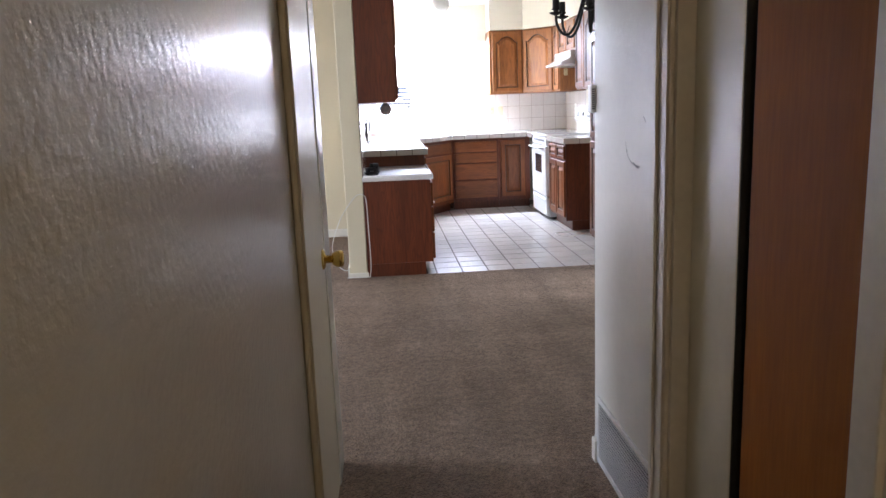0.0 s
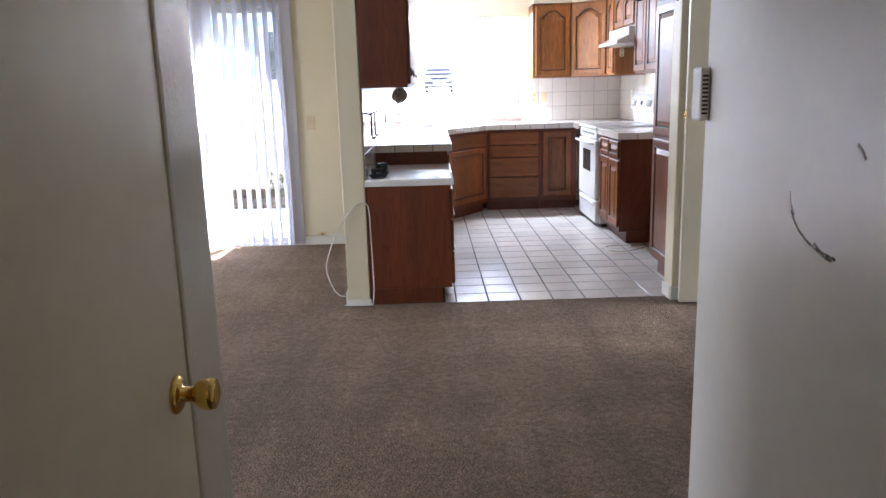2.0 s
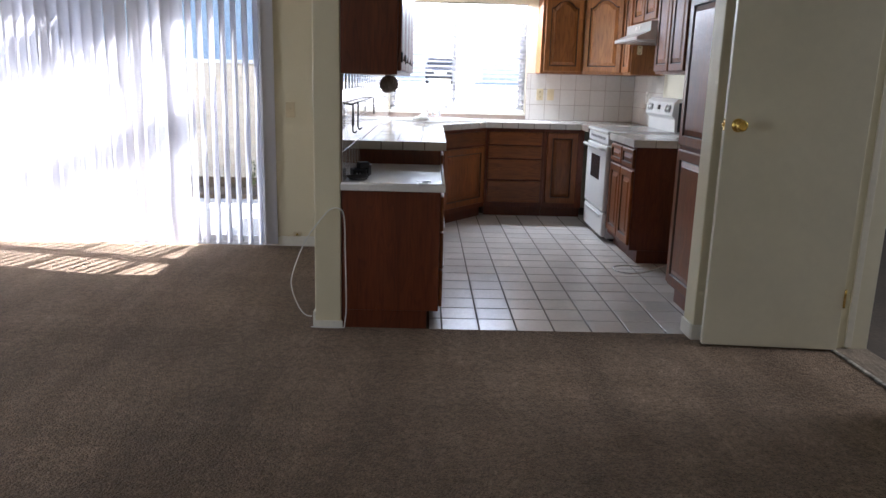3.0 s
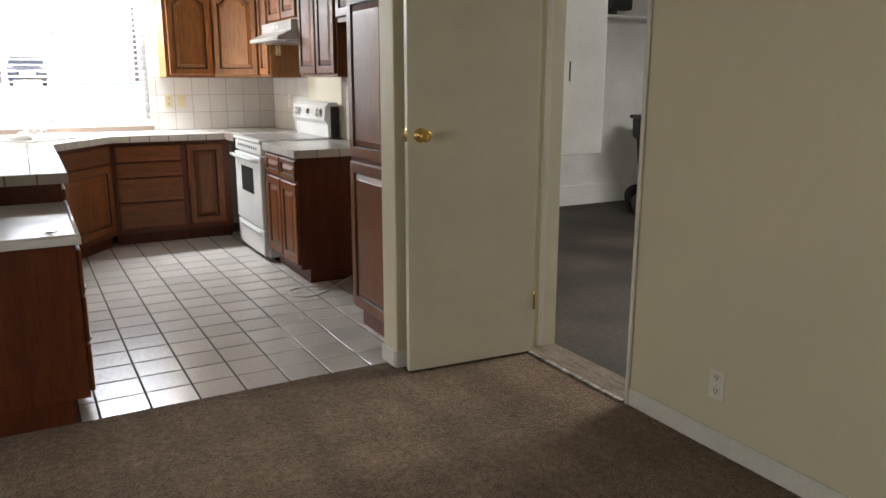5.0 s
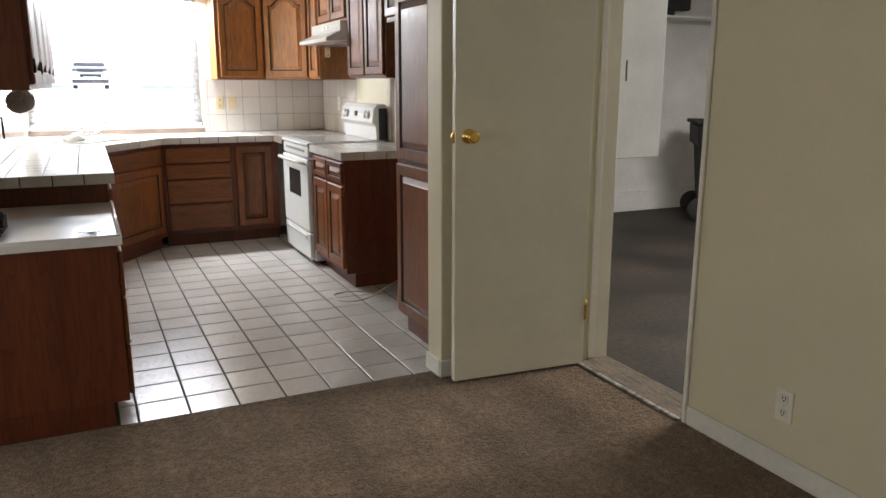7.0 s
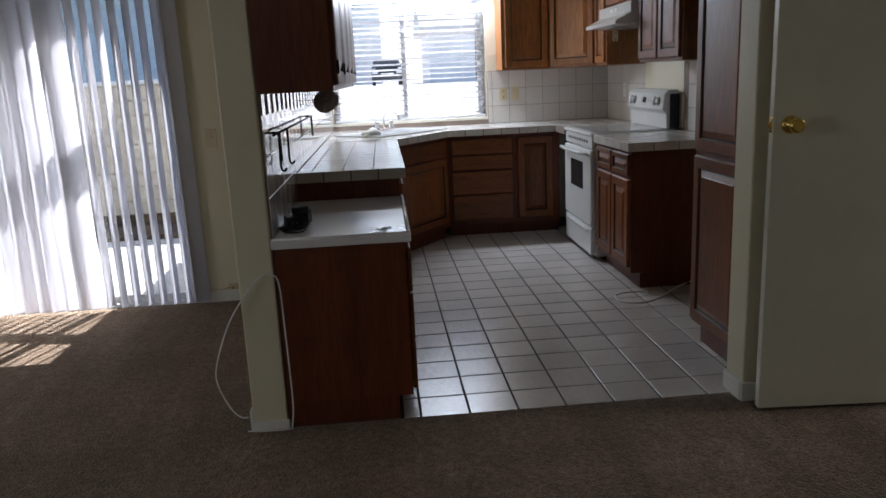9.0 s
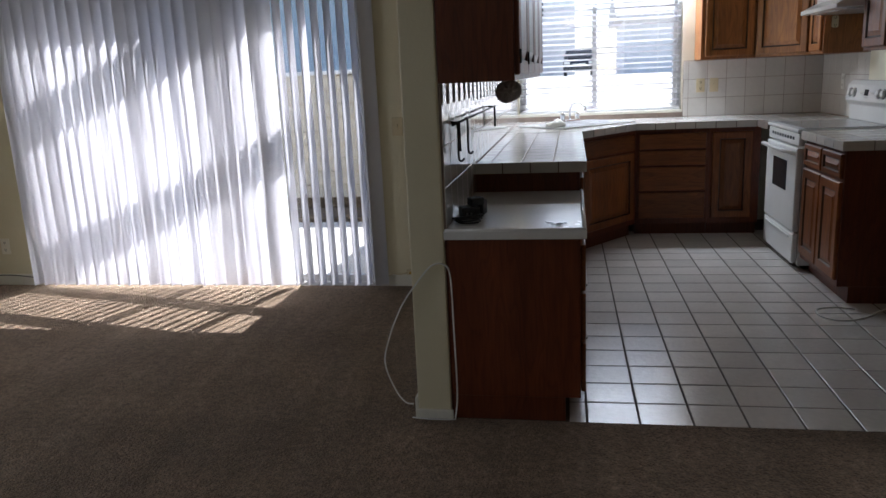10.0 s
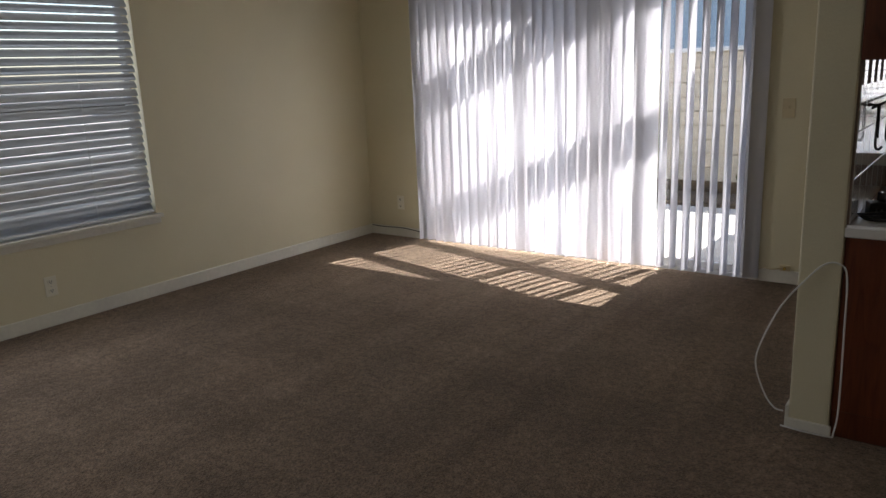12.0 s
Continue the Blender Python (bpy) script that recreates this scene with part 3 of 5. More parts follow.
hb = bm_tube([(-0.33, -0.010, 0.765), (-0.325, -0.05, 0.775), (-0.2, -0.062, 0.778), (0.2, -0.062, 0.778), (0.325, -0.05, 0.775), (0.33, -0.010, 0.765)], 0.013)
part("oven_handle", hb, M_ENAMEL, odoor, "white bar handle")
drawer = part("storage_drawer", bm_box(-W2 + 0.006, W2 - 0.006, -0.006, 0.033, 0.045, 0.243, 0.010), M_ENAMEL, rng)
part("drawer_lip", bm_box(-0.30, 0.30, -0.016, -0.004, 0.205, 0.225, 0.005), M_ENAMEL, drawer)
vent = part("vent_panel", bm_box(-W2 + 0.006, W2 - 0.006, 0.002, 0.035, 0.812, 0.892, 0.006), M_ENAMEL, rng)
for k in range(9):
    part("vent_slot", bm_box(-0.28 + k * 0.064, -0.245 + k * 0.064, -0.0005, 0.003, 0.845, 0.866, 0.001), M_BLACK, vent)
part("cooktop", bm_box(-W2 - 0.004, W2 + 0.004, -0.01, 0.60, 0.898, 0.922, 0.007), M_ENAMEL, rng)
part("cooktop_glass", bm_box(-W2 + 0.03, W2 - 0.03, 0.04, 0.53, 0.9225, 0.925, 0.001), material("grey_speckled_glass", (0.42, 0.42, 0.42), 0.1, grain=(300, 0.2), bump=(10, 0.0)), rng, "grey glass cooktop")
# backguard: sloped console with rounded top
prof = [(0.535, 0.925), (0.53, 1.03), (0.50, 1.06), (0.515, 1.165), (0.545, 1.195), (0.61, 1.195), (0.625, 1.17), (0.625, 0.925)]
bm = bmesh.new()
loops = []
for x in (-W2, W2):
    loops.append([bm.verts.new((x, y, z)) for y, z in prof])
ring_between(bm, loops[0], loops[1])
bm.faces.new(loops[0])
bm.faces.new(list(reversed(loops[1])))
bmesh.ops.recalc_face_normals(bm, faces=bm.faces)
bmesh.ops.bevel(bm, geom=list(bm.edges), offset=0.006, segments=2, affect="EDGES", profile=0.5)
M_RANGEGREY = material("grey_dial_print", (0.28, 0.28, 0.28), 0.4)
guard = part("backguard", bm, M_ENAMEL, rng, "white control console")
part("side_cap", bm_box(W2 + 0.0005, W2 + 0.005, 0.555, 0.622, 0.93, 1.165, 0.002), M_BLACK, guard, "black side of the console")
tilt = math.degrees(math.atan2(0.015, 0.105))
for k, x in enumerate((-0.29, -0.215, 0.215, 0.29)):
    kb = bm_lathe([(0.024, 0), (0.023, 0.014), (0.016, 0.018), (0.001, 0.019)], 16)
    part("knob", kb, M_WHITEP, guard, "white control knob", pose(x, 0.505, 1.115, 90 - tilt, 0, 0))
    part("knob_ring", bm_lathe([(0.034, 0), (0.034, 0.0025), (0.001, 0.003)], 16), M_RANGEGREY, guard, "", pose(x, 0.5072, 1.115, 90 - tilt, 0, 0))
part("display", bm_box(-0.028, 0.028, -0.003, 0.002, -0.02, 0.02, 0.001), M_BLACKGLASS, guard, "dark clock display", pose(0, 0.5065, 1.118, -tilt))
for k in range(6):
    part("button", bm_box(-0.009, 0.009, -0.002, 0.002, -0.006, 0.006, 0.001), M_WHITEP, guard, "", pose(-0.11 + (k % 3) * 0.025 + (0.17 if k > 2 else 0), 0.506, 1.115, -tilt))
part("badge", bm_box(-0.03, 0.03, -0.001, 0.002, -0.004, 0.004), M_STEEL, guard, "", pose(0, 0.5035, 1.085, -tilt))

hood = thing("range_hood", "white enamel range hood under the short cabinet", "range hood", place(2.372, 2.41 + 0.378, 1.80, FE))
prof = [(0.30, -0.001), (-0.06, -0.001), (-0.06, -0.075), (-0.165, -0.125), (-0.165, -0.15), (0.30, -0.15)]
bm = bmesh.new()
loops = []
for x in (-0.376, 0.376):
    loops.append([bm.verts.new((x, y, z)) for y, z in prof])
ring_between(bm, loops[0], loops[1])
bm.faces.new(loops[0])
bm.faces.new(list(reversed(loops[1])))
bmesh.ops.recalc_face_normals(bm, faces=bm.faces)
bmesh.ops.bevel(bm, geom=list(bm.edges), offset=0.004, segments=2, affect="EDGES", profile=0.5)
part("shell", bm, M_ENAMEL, hood)
part("filter", bm_box(-0.30, 0.30, -0.08, 0.22, -0.158, -0.151, 0.002), M_STEEL, hood, "metal grease filter")
for x in (-0.05, 0.05):
    part("switch", bm_box(x - 0.03, x + 0.03, -0.064, -0.060, -0.05, -0.025, 0.001), M_WHITEP, hood)

# counters: a core with tiles set on top and along the edge
P6 = 0.155
west_counter = thing("countertop", "white square tile kitchen countertop with grouted edge", "countertop")
core_out = [(PX1 + 0.002, 1.025), (0.680, 1.025), (0.680, 2.86), (1.115, BYN - 0.025), (2.028, BYN - 0.025), (2.028, 3.165), (EX - 0.002, 3.165), (EX - 0.002, KN - 0.002), (PX1 + 0.002, KN - 0.002)]
part("core", bm_prism(core_out, BH + 0.002, CT - 0.002), M_CGROUT, west_counter)
east_counter = thing("countertop", "white square tile countertop beside the range", "countertop")
part("core", bm_box(2.053, EX - 0.002, 1.633, 2.383, BH + 0.002, CT - 0.002), M_CGROUT, east_counter)


def inside(pts, x, y):
    c = False
    for (x0, y0), (x1, y1) in zip(pts, pts[1:] + pts[:1]):
        if (y0 > y) != (y1 > y) and x < (x1 - x0) * (y - y0) / (y1 - y0) + x0:
            c = not c
    return c


TILES = {}


def tile_mesh(w, d, t, mat, bevel=0.0018):
    """A shallow tile with softened upper edges, lying in x and y, shared by all of its size."""
    key = (round(w, 4), round(d, 4), round(t, 4), mat.name)
    if key not in TILES:
        bm = bmesh.new()
        lo = [bm.verts.new((x * w / 2, y * d / 2, 0)) for x, y in ((-1, -1), (1, -1), (1, 1), (-1, 1))]
        mi = [bm.verts.new((x * w / 2, y * d / 2, t - bevel * 0.6)) for x, y in ((-1, -1), (1, -1), (1, 1), (-1, 1))]
        hi = [bm.verts.new((x * (w / 2 - bevel), y * (d / 2 - bevel), t)) for x, y in ((-1, -1), (1, -1), (1, 1), (-1, 1))]
        for a, b in ((lo, mi), (mi, hi)):
            for k in range(4):
                bm.faces.new((a[k], a[(k + 1) % 4], b[(k + 1) % 4], b[k]))
        bm.faces.new(hi)
        bm.faces.new(list(reversed(lo)))
        TILES[key] = mesh_of("tile", bm, mat)
    return TILES[key]


# sink and tap in the corner
sink = thing("sink", "white double bowl kitchen sink with low rim", "sink", pose(0.66, 3.55, CT, 0, 0, 45))
part("rim", bm_box(-0.40, 0.40, -0.26, 0.26, -0.004, 0.014, 0.007), M_ENAMEL, sink)
# flat grey plates paint the shade inside the two bowls
for x in (-0.19, 0.19):
    part("bowl", bm_box(x - 0.165, x + 0.165, -0.21, 0.17, 0.0145, 0.0165, 0.0008), material("sink_shadow", (0.35, 0.35, 0.36), 0.3), sink)
tap = thing("faucet", "chrome kitchen faucet with a curved spout", "faucet", pose(0.60, 3.72, CT + 0.014, 0, 0, 45))
part("base", bm_box(-0.11, 0.11, -0.025, 0.025, 0, 0.02, 0.008), M_CHROME, tap)
arc = [(0, 0, 0.02), (0, 0, 0.09)] + [(0, -0.09 + 0.09 * math.cos(a), 0.09 + 0.07 * math.sin(a)) for a in [math.pi * k / 8 for k in range(1, 9)]]
part("spout", bm_tube(arc, 0.010), M_CHROME, tap)
for x in (-0.085, 0.085):
    part("handle", bm_lathe([(0.02, 0), (0.018, 0.03), (0.024, 0.045), (0.018, 0.06), (0.002, 0.063)], 12), M_CHROME, tap, "", pose(x, 0, 0.02))
bag = bm_lathe([(0.05, 0), (0.075, 0.03), (0.07, 0.06), (0.03, 0.085), (0.012, 0.10)], 14)
for v in bag.verts:
    v.co.z *= 0.6
    v.co += 0.024 * noise.noise_vector(v.co * 26)
solid("plastic_bag", bag, M_WHITEP, "crumpled clear white bag beside the sink", "bag", pose(0.50, 3.24, CT + 0.002))

# ---------------- doors, trim and windows ----------------
def baseboard(x0, y0, x1, y1, side, h=0.085, t=0.013):
    """A run of skirting along a wall; side: which way it stands out."""
    dx, dy = side
    xa, xb = min(x0, x1), max(x0, x1)
    ya, yb = min(y0, y1), max(y0, y1)
    if dx:
        xa, xb = (x0, x0 + dx * t) if dx > 0 else (x0 + dx * t, x0)
    else:
        ya, yb = (y0, y0 + dy * t) if dy > 0 else (y0 + dy * t, y0)
    bm = bm_box(xa, xb, ya, yb, 0.004, h, 0.004)
    return setting("baseboard", bm, M_TRIM, "white painted wooden baseboard, scuffed", "baseboard")


baseboard(WX, S + 0.07, WX, LN - 0.014, (1, 0))
baseboard(WX + 0.001, LN, SL0 - 0.06, LN, (0, -1))
baseboard(SL1 + 0.06, LN, PX0 - 0.015, LN, (0, -1))
baseboard(EX, -3.09, EX, GD0 - 0.028, (-1, 0))
baseboard(PX0 - 0.010, TE, PX1 + 0.010, TE, (0, -1), 0.042)
baseboard(PX0, TE + 0.001, PX0, LN - 0.014, (-1, 0))
baseboard(1.985, -0.018, 1.985, 0.13, (-1, 0))
baseboard(1.975, -0.02, 2.04, -0.02, (0, -1))
baseboard(HR, -3.145, HR, -3.10, (-1, 0), 0.09)
baseboard(HR, -3.10, EX - 0.02, -3.10, (0, 1), 0.09)


def knob_at(parent, m, mat=None, label="polished brass door knob"):
    """A round door knob on its rose; the axis stands along local z."""
    rose = part("rose", bm_lathe([(0.033, 0), (0.033, 0.004), (0.026, 0.009), (0.013, 0.011), (0.012, 0.03)], 24), mat or M_BRASS, parent, "brass knob rose", m)
    part("knob", bm_lathe([(0.012, 0.028), (0.02, 0.034), (0.026, 0.045), (0.0275, 0.058), (0.025, 0.066), (0.018, 0.069), (0.010, 0.067), (0.002, 0.066)], 24), mat or M_BRASS, rose, label)


# garage door: open against the stub wall
ga = math.degrees(math.atan2(-0.10 + 0.150, 2.004 - 2.672)) + 180
gdoor = thing("door_1", "cream painted flush door standing open with brass knob", "door", pose(2.672, -0.158, 0, 0, 0, ga - 180))
gdoor["kind"] = "structure"
LEAF = 0.672
part("leaf", bm_box(0.0, LEAF, -0.018, 0.018, 0.016, 2.02, 0.003), M_DOOR, gdoor)
knob_at(gdoor, pose(LEAF - 0.062, 0.018, 1.125, -90, 0, 0))
knob_at(gdoor, pose(LEAF - 0.062, -0.018, 1.125, 90, 0, 0))
part("latch_plate", bm_box(LEAF - 0.0005, LEAF + 0.0012, -0.011, 0.011, 1.097, 1.153, 0.001), M_BRASS, gdoor, "brass latch plate")
part("latch_bolt", bm_box(LEAF, LEAF + 0.011, -0.006, 0.006, 1.115, 1.135, 0.002), M_BRASS, gdoor)
for z in (0.24, 1.80):
    part("hinge", bm_lathe([(0.006, 0), (0.006, 0.09), (0.003, 0.095)], 10), M_BRASS, gdoor, "brass hinge barrel", pose(-0.004, 0.021, z))

gframe = thing("door_frame", "white painted door frame of the garage doorway", "door frame")
gframe["kind"] = "structure"
part("jamb", bm_box(EX - 0.002, EX + 0.172, GD1 - 0.001, GD1 + 0.020, 0, GDH, 0.002), M_DOOR, gframe)
part("jamb", bm_box(EX - 0.002, EX + 0.172, GD0 - 0.02, GD0 + 0.001, 0, GDH, 0.002), M_TRIM, gframe)
part("head", bm_box(EX - 0.002, EX + 0.172, GD0 + 0.002, GD1 - 0.002, GDH - 0.02, GDH + 0.001, 0.002), M_TRIM, gframe)
part("stop", bm_box(EX + 0.05, EX + 0.085, GD1 - 0.013, GD1 - 0.002, 0.02, GDH - 0.022, 0.002), M_TRIM, gframe)
part("stop", bm_box(EX + 0.05, EX + 0.085, GD0 + 0.002, GD0 + 0.013, 0.02, GDH - 0.022, 0.002), M_TRIM, gframe)
part("casing", bm_box(EX - 0.016, EX - 0.002, GD0 - 0.026, GD0 - 0.006, 0.004, GDH + 0.05, 0.005), M_TRIM, gframe)
part("casing", bm_box(EX - 0.016, EX - 0.002, GD1 + 0.006, GD1 + 0.060, 0.004, GDH + 0.05, 0.005), M_TRIM, gframe)
part("casing", bm_box(EX - 0.016, EX - 0.002, GD0 - 0.06, GD1 + 0.06, GDH + 0.051, GDH + 0.1, 0.005), M_TRIM, gframe)
sill = setting("threshold", bm_box(EX - 0.005, EX + 0.172, GD0 + 0.002, GD1 - 0.002, -0.08, 0.012, 0.004), material("worn_threshold_wood", (0.17, 0.135, 0.10), 0.8, grain=(40, 0.5), blotch=(8, 0.4), bump=(60, 0.003), stretch=(8, 1, 8)), "worn wooden threshold of the garage doorway", "threshold")
part("strip", bm_box(EX - 0.028, EX - 0.006, GD0 + 0.002, GD1 - 0.002, 0.004, 0.016, 0.004), material("scuffed_metal_strip", (0.36, 0.34, 0.30), 0.55, 0.5, grain=(45, 0.6), blotch=(12, 0.5), bump=(50, 0.001)), sill, "scuffed metal carpet strip")


def outlet(x, y, z, turn, mat=None, w=0.07, h=0.115, toggle=False, label="ivory duplex wall outlet"):
    ob = thing("light_switch" if toggle else "wall_outlet", label, "switch" if toggle else "outlet", pose(x, y, z, 0, 0, turn))
    mt = mat or M_WHITEP
    plate = part("plate", bm_box(-w / 2, w / 2, -0.006, 0, -h / 2, h / 2, 0.0025), mt, ob)
    if toggle:
        part("toggle", bm_box(-0.005, 0.005, -0.018, -0.005, -0.003, 0.016, 0.002), mt, plate)
    else:
        for dz in (-0.026, 0.026):
            s = part("socket", bm_box(-0.017, 0.017, -0.0085, -0.005, dz - 0.014, dz + 0.014, 0.003), mt, plate)
            for dx in (-0.006, 0.006):
                part("slot", bm_box(dx - 0.0018, dx + 0.0018, -0.0089, -0.008, dz - 0.003, dz + 0.009), M_BLACK, s)
            part("slot", bm_box(-0.003, 0.003, -0.0089, -0.008, dz - 0.010, dz - 0.005), M_BLACK, s)
    part("screw", bm_lathe([(0.003, 0), (0.002, 0.001)], 8), M_STEEL, plate, "", pose(0, -0.006, 0, 90))
    return ob


outlet(EX - 0.0005, -1.333, 0.262, FE, M_IVORY, label="ivory duplex outlet low on the cream wall")
outlet(-3.42, LN - 0.0005, 0.29, FX, M_IVORY, label="ivory duplex outlet beside the patio door")
outlet(WX + 0.0005, -0.77, 0.235, FW, M_IVORY, label="ivory duplex outlet under the west window")
outlet(-0.47, LN - 0.0005, 1.05, FX, M_ALMOND, toggle=True, label="almond light switch beside the patio door")
for k, x in enumerate((1.70, 1.81)):
    outlet(x, KN - 0.010, 1.175, FX, M_ALMOND, toggle=k == 1, label="almond plate on the white tile backsplash")
outlet(EX - 0.010, 3.62, 1.175, FE, M_WHITEP, label="white plate on the tile backsplash")
outlet(2.44, 3.169, 1.60, FX, M_ALMOND, 0.045, 0.07, label="small almond outlet on the cabinet side")

# patio door: two aluminium framed panes
slider = thing("door_2", "sliding glass patio door with pale aluminium frame", "patio door")
slider["kind"] = "structure"


def framed_pane(parent, x0, x1, z0, z1, y, t=0.045, name="sash"):
    s = part(name, bm_box(x0, x0 + t, y, y + 0.03, z0, z1, 0.003), M_ALU, parent)
    part("stile", bm_box(x1 - t, x1, y, y + 0.03, z0, z1, 0.003), M_ALU, s)
    part("rail", bm_box(x0 + t, x1 - t, y, y + 0.03, z0, z0 + t, 0.003), M_ALU, s)
    part("rail", bm_box(x0 + t, x1 - t, y, y + 0.03, z1 - t, z1, 0.003), M_ALU, s)
    g = part("pane", bm_box(x0 + t - 0.003, x1 - t + 0.003, y + 0.013, y + 0.017, z0 + t - 0.003, z1 - t + 0.003), M_GLASS, s)
    g.visible_shadow = False
    return s


mid = (SL0 + SL1) / 2
part("sill_track", bm_box(SL0, SL1, LN + 0.02, LN + 0.13, -0.06, 0.022, 0.003), M_ALU, slider)
for xa, xb in ((SL0, SL0 + 0.03), (SL1 - 0.03, SL1)):
    part("jamb", bm_box(xa, xb, LN + 0.02, LN + 0.13, 0.023, SLH - 0.031, 0.002), M_ALU, slider)
part("head", bm_box(SL0, SL1, LN + 0.02, LN + 0.13, SLH - 0.03, SLH, 0.002), M_ALU, slider)
framed_pane(slider, SL0 + 0.031, mid + 0.03, 0.024, SLH - 0.032, LN + 0.08)
framed_pane(slider, mid - 0.03, SL1 - 0.031, 0.024, SLH - 0.032, LN + 0.04)
for xa, xb in ((SL0 - 0.055, SL0 - 0.002), (SL1 + 0.002, SL1 + 0.055)):
    part("casing", bm_box(xa, xb, LN - 0.013, LN - 0.001, 0.004, SLH + 0.05, 0.004), M_TRIM, slider)

vb = thing("vertical_blind", "white vinyl vertical blind hanging over the patio door, half open", "blind")
valance = part("valance", bm_box(SL0 - 0.07, SL1 + 0.09, LN - 0.135, LN - 0.115, 2.055, 2.20, 0.004), M_ALU, vb, "white valance board")
for xa in (SL0 - 0.07, SL1 + 0.074):
    part("return", bm_box(xa, xa + 0.016, LN - 0.114, LN - 0.002, 2.055, 2.20, 0.003), M_ALU, valance)
part("head_rail", bm_box(SL0 - 0.04, SL1 + 0.06, LN - 0.095, LN - 0.055, 2.06, 2.10, 0.004), M_ALU, vb)


def slat_mesh(w, h):
    bm = bmesh.new()
    n = 6
    rows = []
    for z in (0.0, h):
        rows.append([bm.verts.new((w * (k / n - 0.5), 0.014 * (1 - (2 * k / n - 1) ** 2), z)) for k in range(n + 1)])
    for k in range(n):
        bm.faces.new((rows[0][k], rows[0][k + 1], rows[1][k + 1], rows[1][k])).smooth = True
    bmesh.ops.solidify(bm, geom=bm.faces[:], thickness=0.0009)
    return mesh_of("slat", bm, M_VINYL)


SLAT = slat_mesh(0.089, 2.025)
rs = random.Random(4)
nsl = 32
for k in range(nsl):
    x = SL0 + 0.03 + k * (SL1 - SL0) / (nsl - 1)
    turn = 55 + rs.uniform(-3, 3)
    if k >= nsl - 8:
        turn = 78 + rs.uniform(-2.5, 2.5)
    if k in (nsl - 9, nsl - 1):
        turn = 18
    part("slat", SLAT, None, vb, "", pose(x, LN - 0.075 + rs.uniform(-0.004, 0.004), 0.028, rs.uniform(-0.06, 0.06), rs.uniform(-0.08, 0.08), turn))

# kitchen window
kwin = thing("window_1", "aluminium kitchen window with two panes", "window")
kwin["kind"] = "structure"
for a in ((KW0, KW1, KWB, KWB + 0.03), (KW0, KW1, KWT - 0.03, KWT)):
    part("frame", bm_box(a[0], a[1], KN + 0.06, KN + 0.13, a[2], a[3], 0.003), M_ALU, kwin)
for a in ((KW0, KW0 + 0.03), (KW1 - 0.03, KW1)):
    part("frame", bm_box(a[0], a[1], KN + 0.06, KN + 0.13, KWB + 0.031, KWT - 0.031, 0.003), M_ALU, kwin)
km = 0.815
framed_pane(kwin, KW0 + 0.031, km + 0.02, KWB + 0.032, KWT - 0.032, KN + 0.065, 0.032)
framed_pane(kwin, km - 0.02, KW1 - 0.031, KWB + 0.032, KWT - 0.032, KN + 0.098, 0.032)
part("sill", bm_box(KW0 - 0.01, KW1 + 0.01, KN - 0.012, KN + 0.058, KWB - 0.018, KWB + 0.004, 0.004), M_TRIM, kwin, "white painted sill")


def blind(label, x0, x1, z0, z1, pitch, tilt, m, mat, crown=0.0035, wobble=1.2):
    """A slatted horizontal blind; local x across, local -y into the room."""
    ob = thing("horizontal_blind", label, "blind", m, "horizontal blinds")
    part("head_rail", bm_box(x0, x1, -0.028, 0.028, z1 - 0.045, z1, 0.004), M_ALU, ob)
    w = x1 - x0 - 0.01
    bm = bmesh.new()
    rows = [[bm.verts.new((s * w / 2, 0.025 * q, crown * (1 - q * q))) for q in (-1, -0.5, 0, 0.5, 1)] for s in (-1, 1)]
    for k in range(4):
        bm.faces.new((rows[0][k], rows[0][k + 1], rows[1][k + 1], rows[1][k])).smooth = True
    bmesh.ops.solidify(bm, geom=bm.faces[:], thickness=0.0022)
    me = mesh_of("slat", bm, mat)
    z = z1 - 0.07
    rr = random.Random(9)
    while z > z0 + 0.03:
        part("slat", me, None, ob, "", pose((x0 + x1) / 2, rr.uniform(-0.001, 0.001), z, tilt + rr.uniform(-wobble, wobble), rr.uniform(-0.04, 0.04), 0))
        z -= pitch
    part("bottom_rail", bm_box(x0 + 0.004, x1 - 0.004, -0.024, 0.024, z0, z0 + 0.018, 0.005), M_ALU, ob)
    for f in (0.14, 0.5, 0.86):
        for yy in (-0.026, 0.026):
            x = x0 + f * (x1 - x0)
            part("ladder_cord", bm_tube([(x, yy, z0 + 0.01), (x, yy, z1 - 0.04)], 0.0011, 5), M_WHITEP, ob)
    return ob


kb = blind("white two-inch kitchen window blind with slats open", KW0 + 0.008, KW1 - 0.008, KWB + 0.01, KWT - 0.004, 0.046, -15, pose(0, KN + 0.026, 0), M_VINYL)
for x in (0.27, 0.292, 0.318):
    c = part("pull_cord", bm_tube([(x, -0.034, 2.0), (x + 0.004, -0.036, 1.6), (x, -0.034, 1.45)], 0.0016, 6), M_BLACK, kb)
    part("tassel", bm_lathe([(0.004, 0), (0.013, 0.006), (0.014, 0.03), (0.004, 0.045)], 12), M_BLACK, c, "black cord tassel", pose(x, -0.034, 1.415))

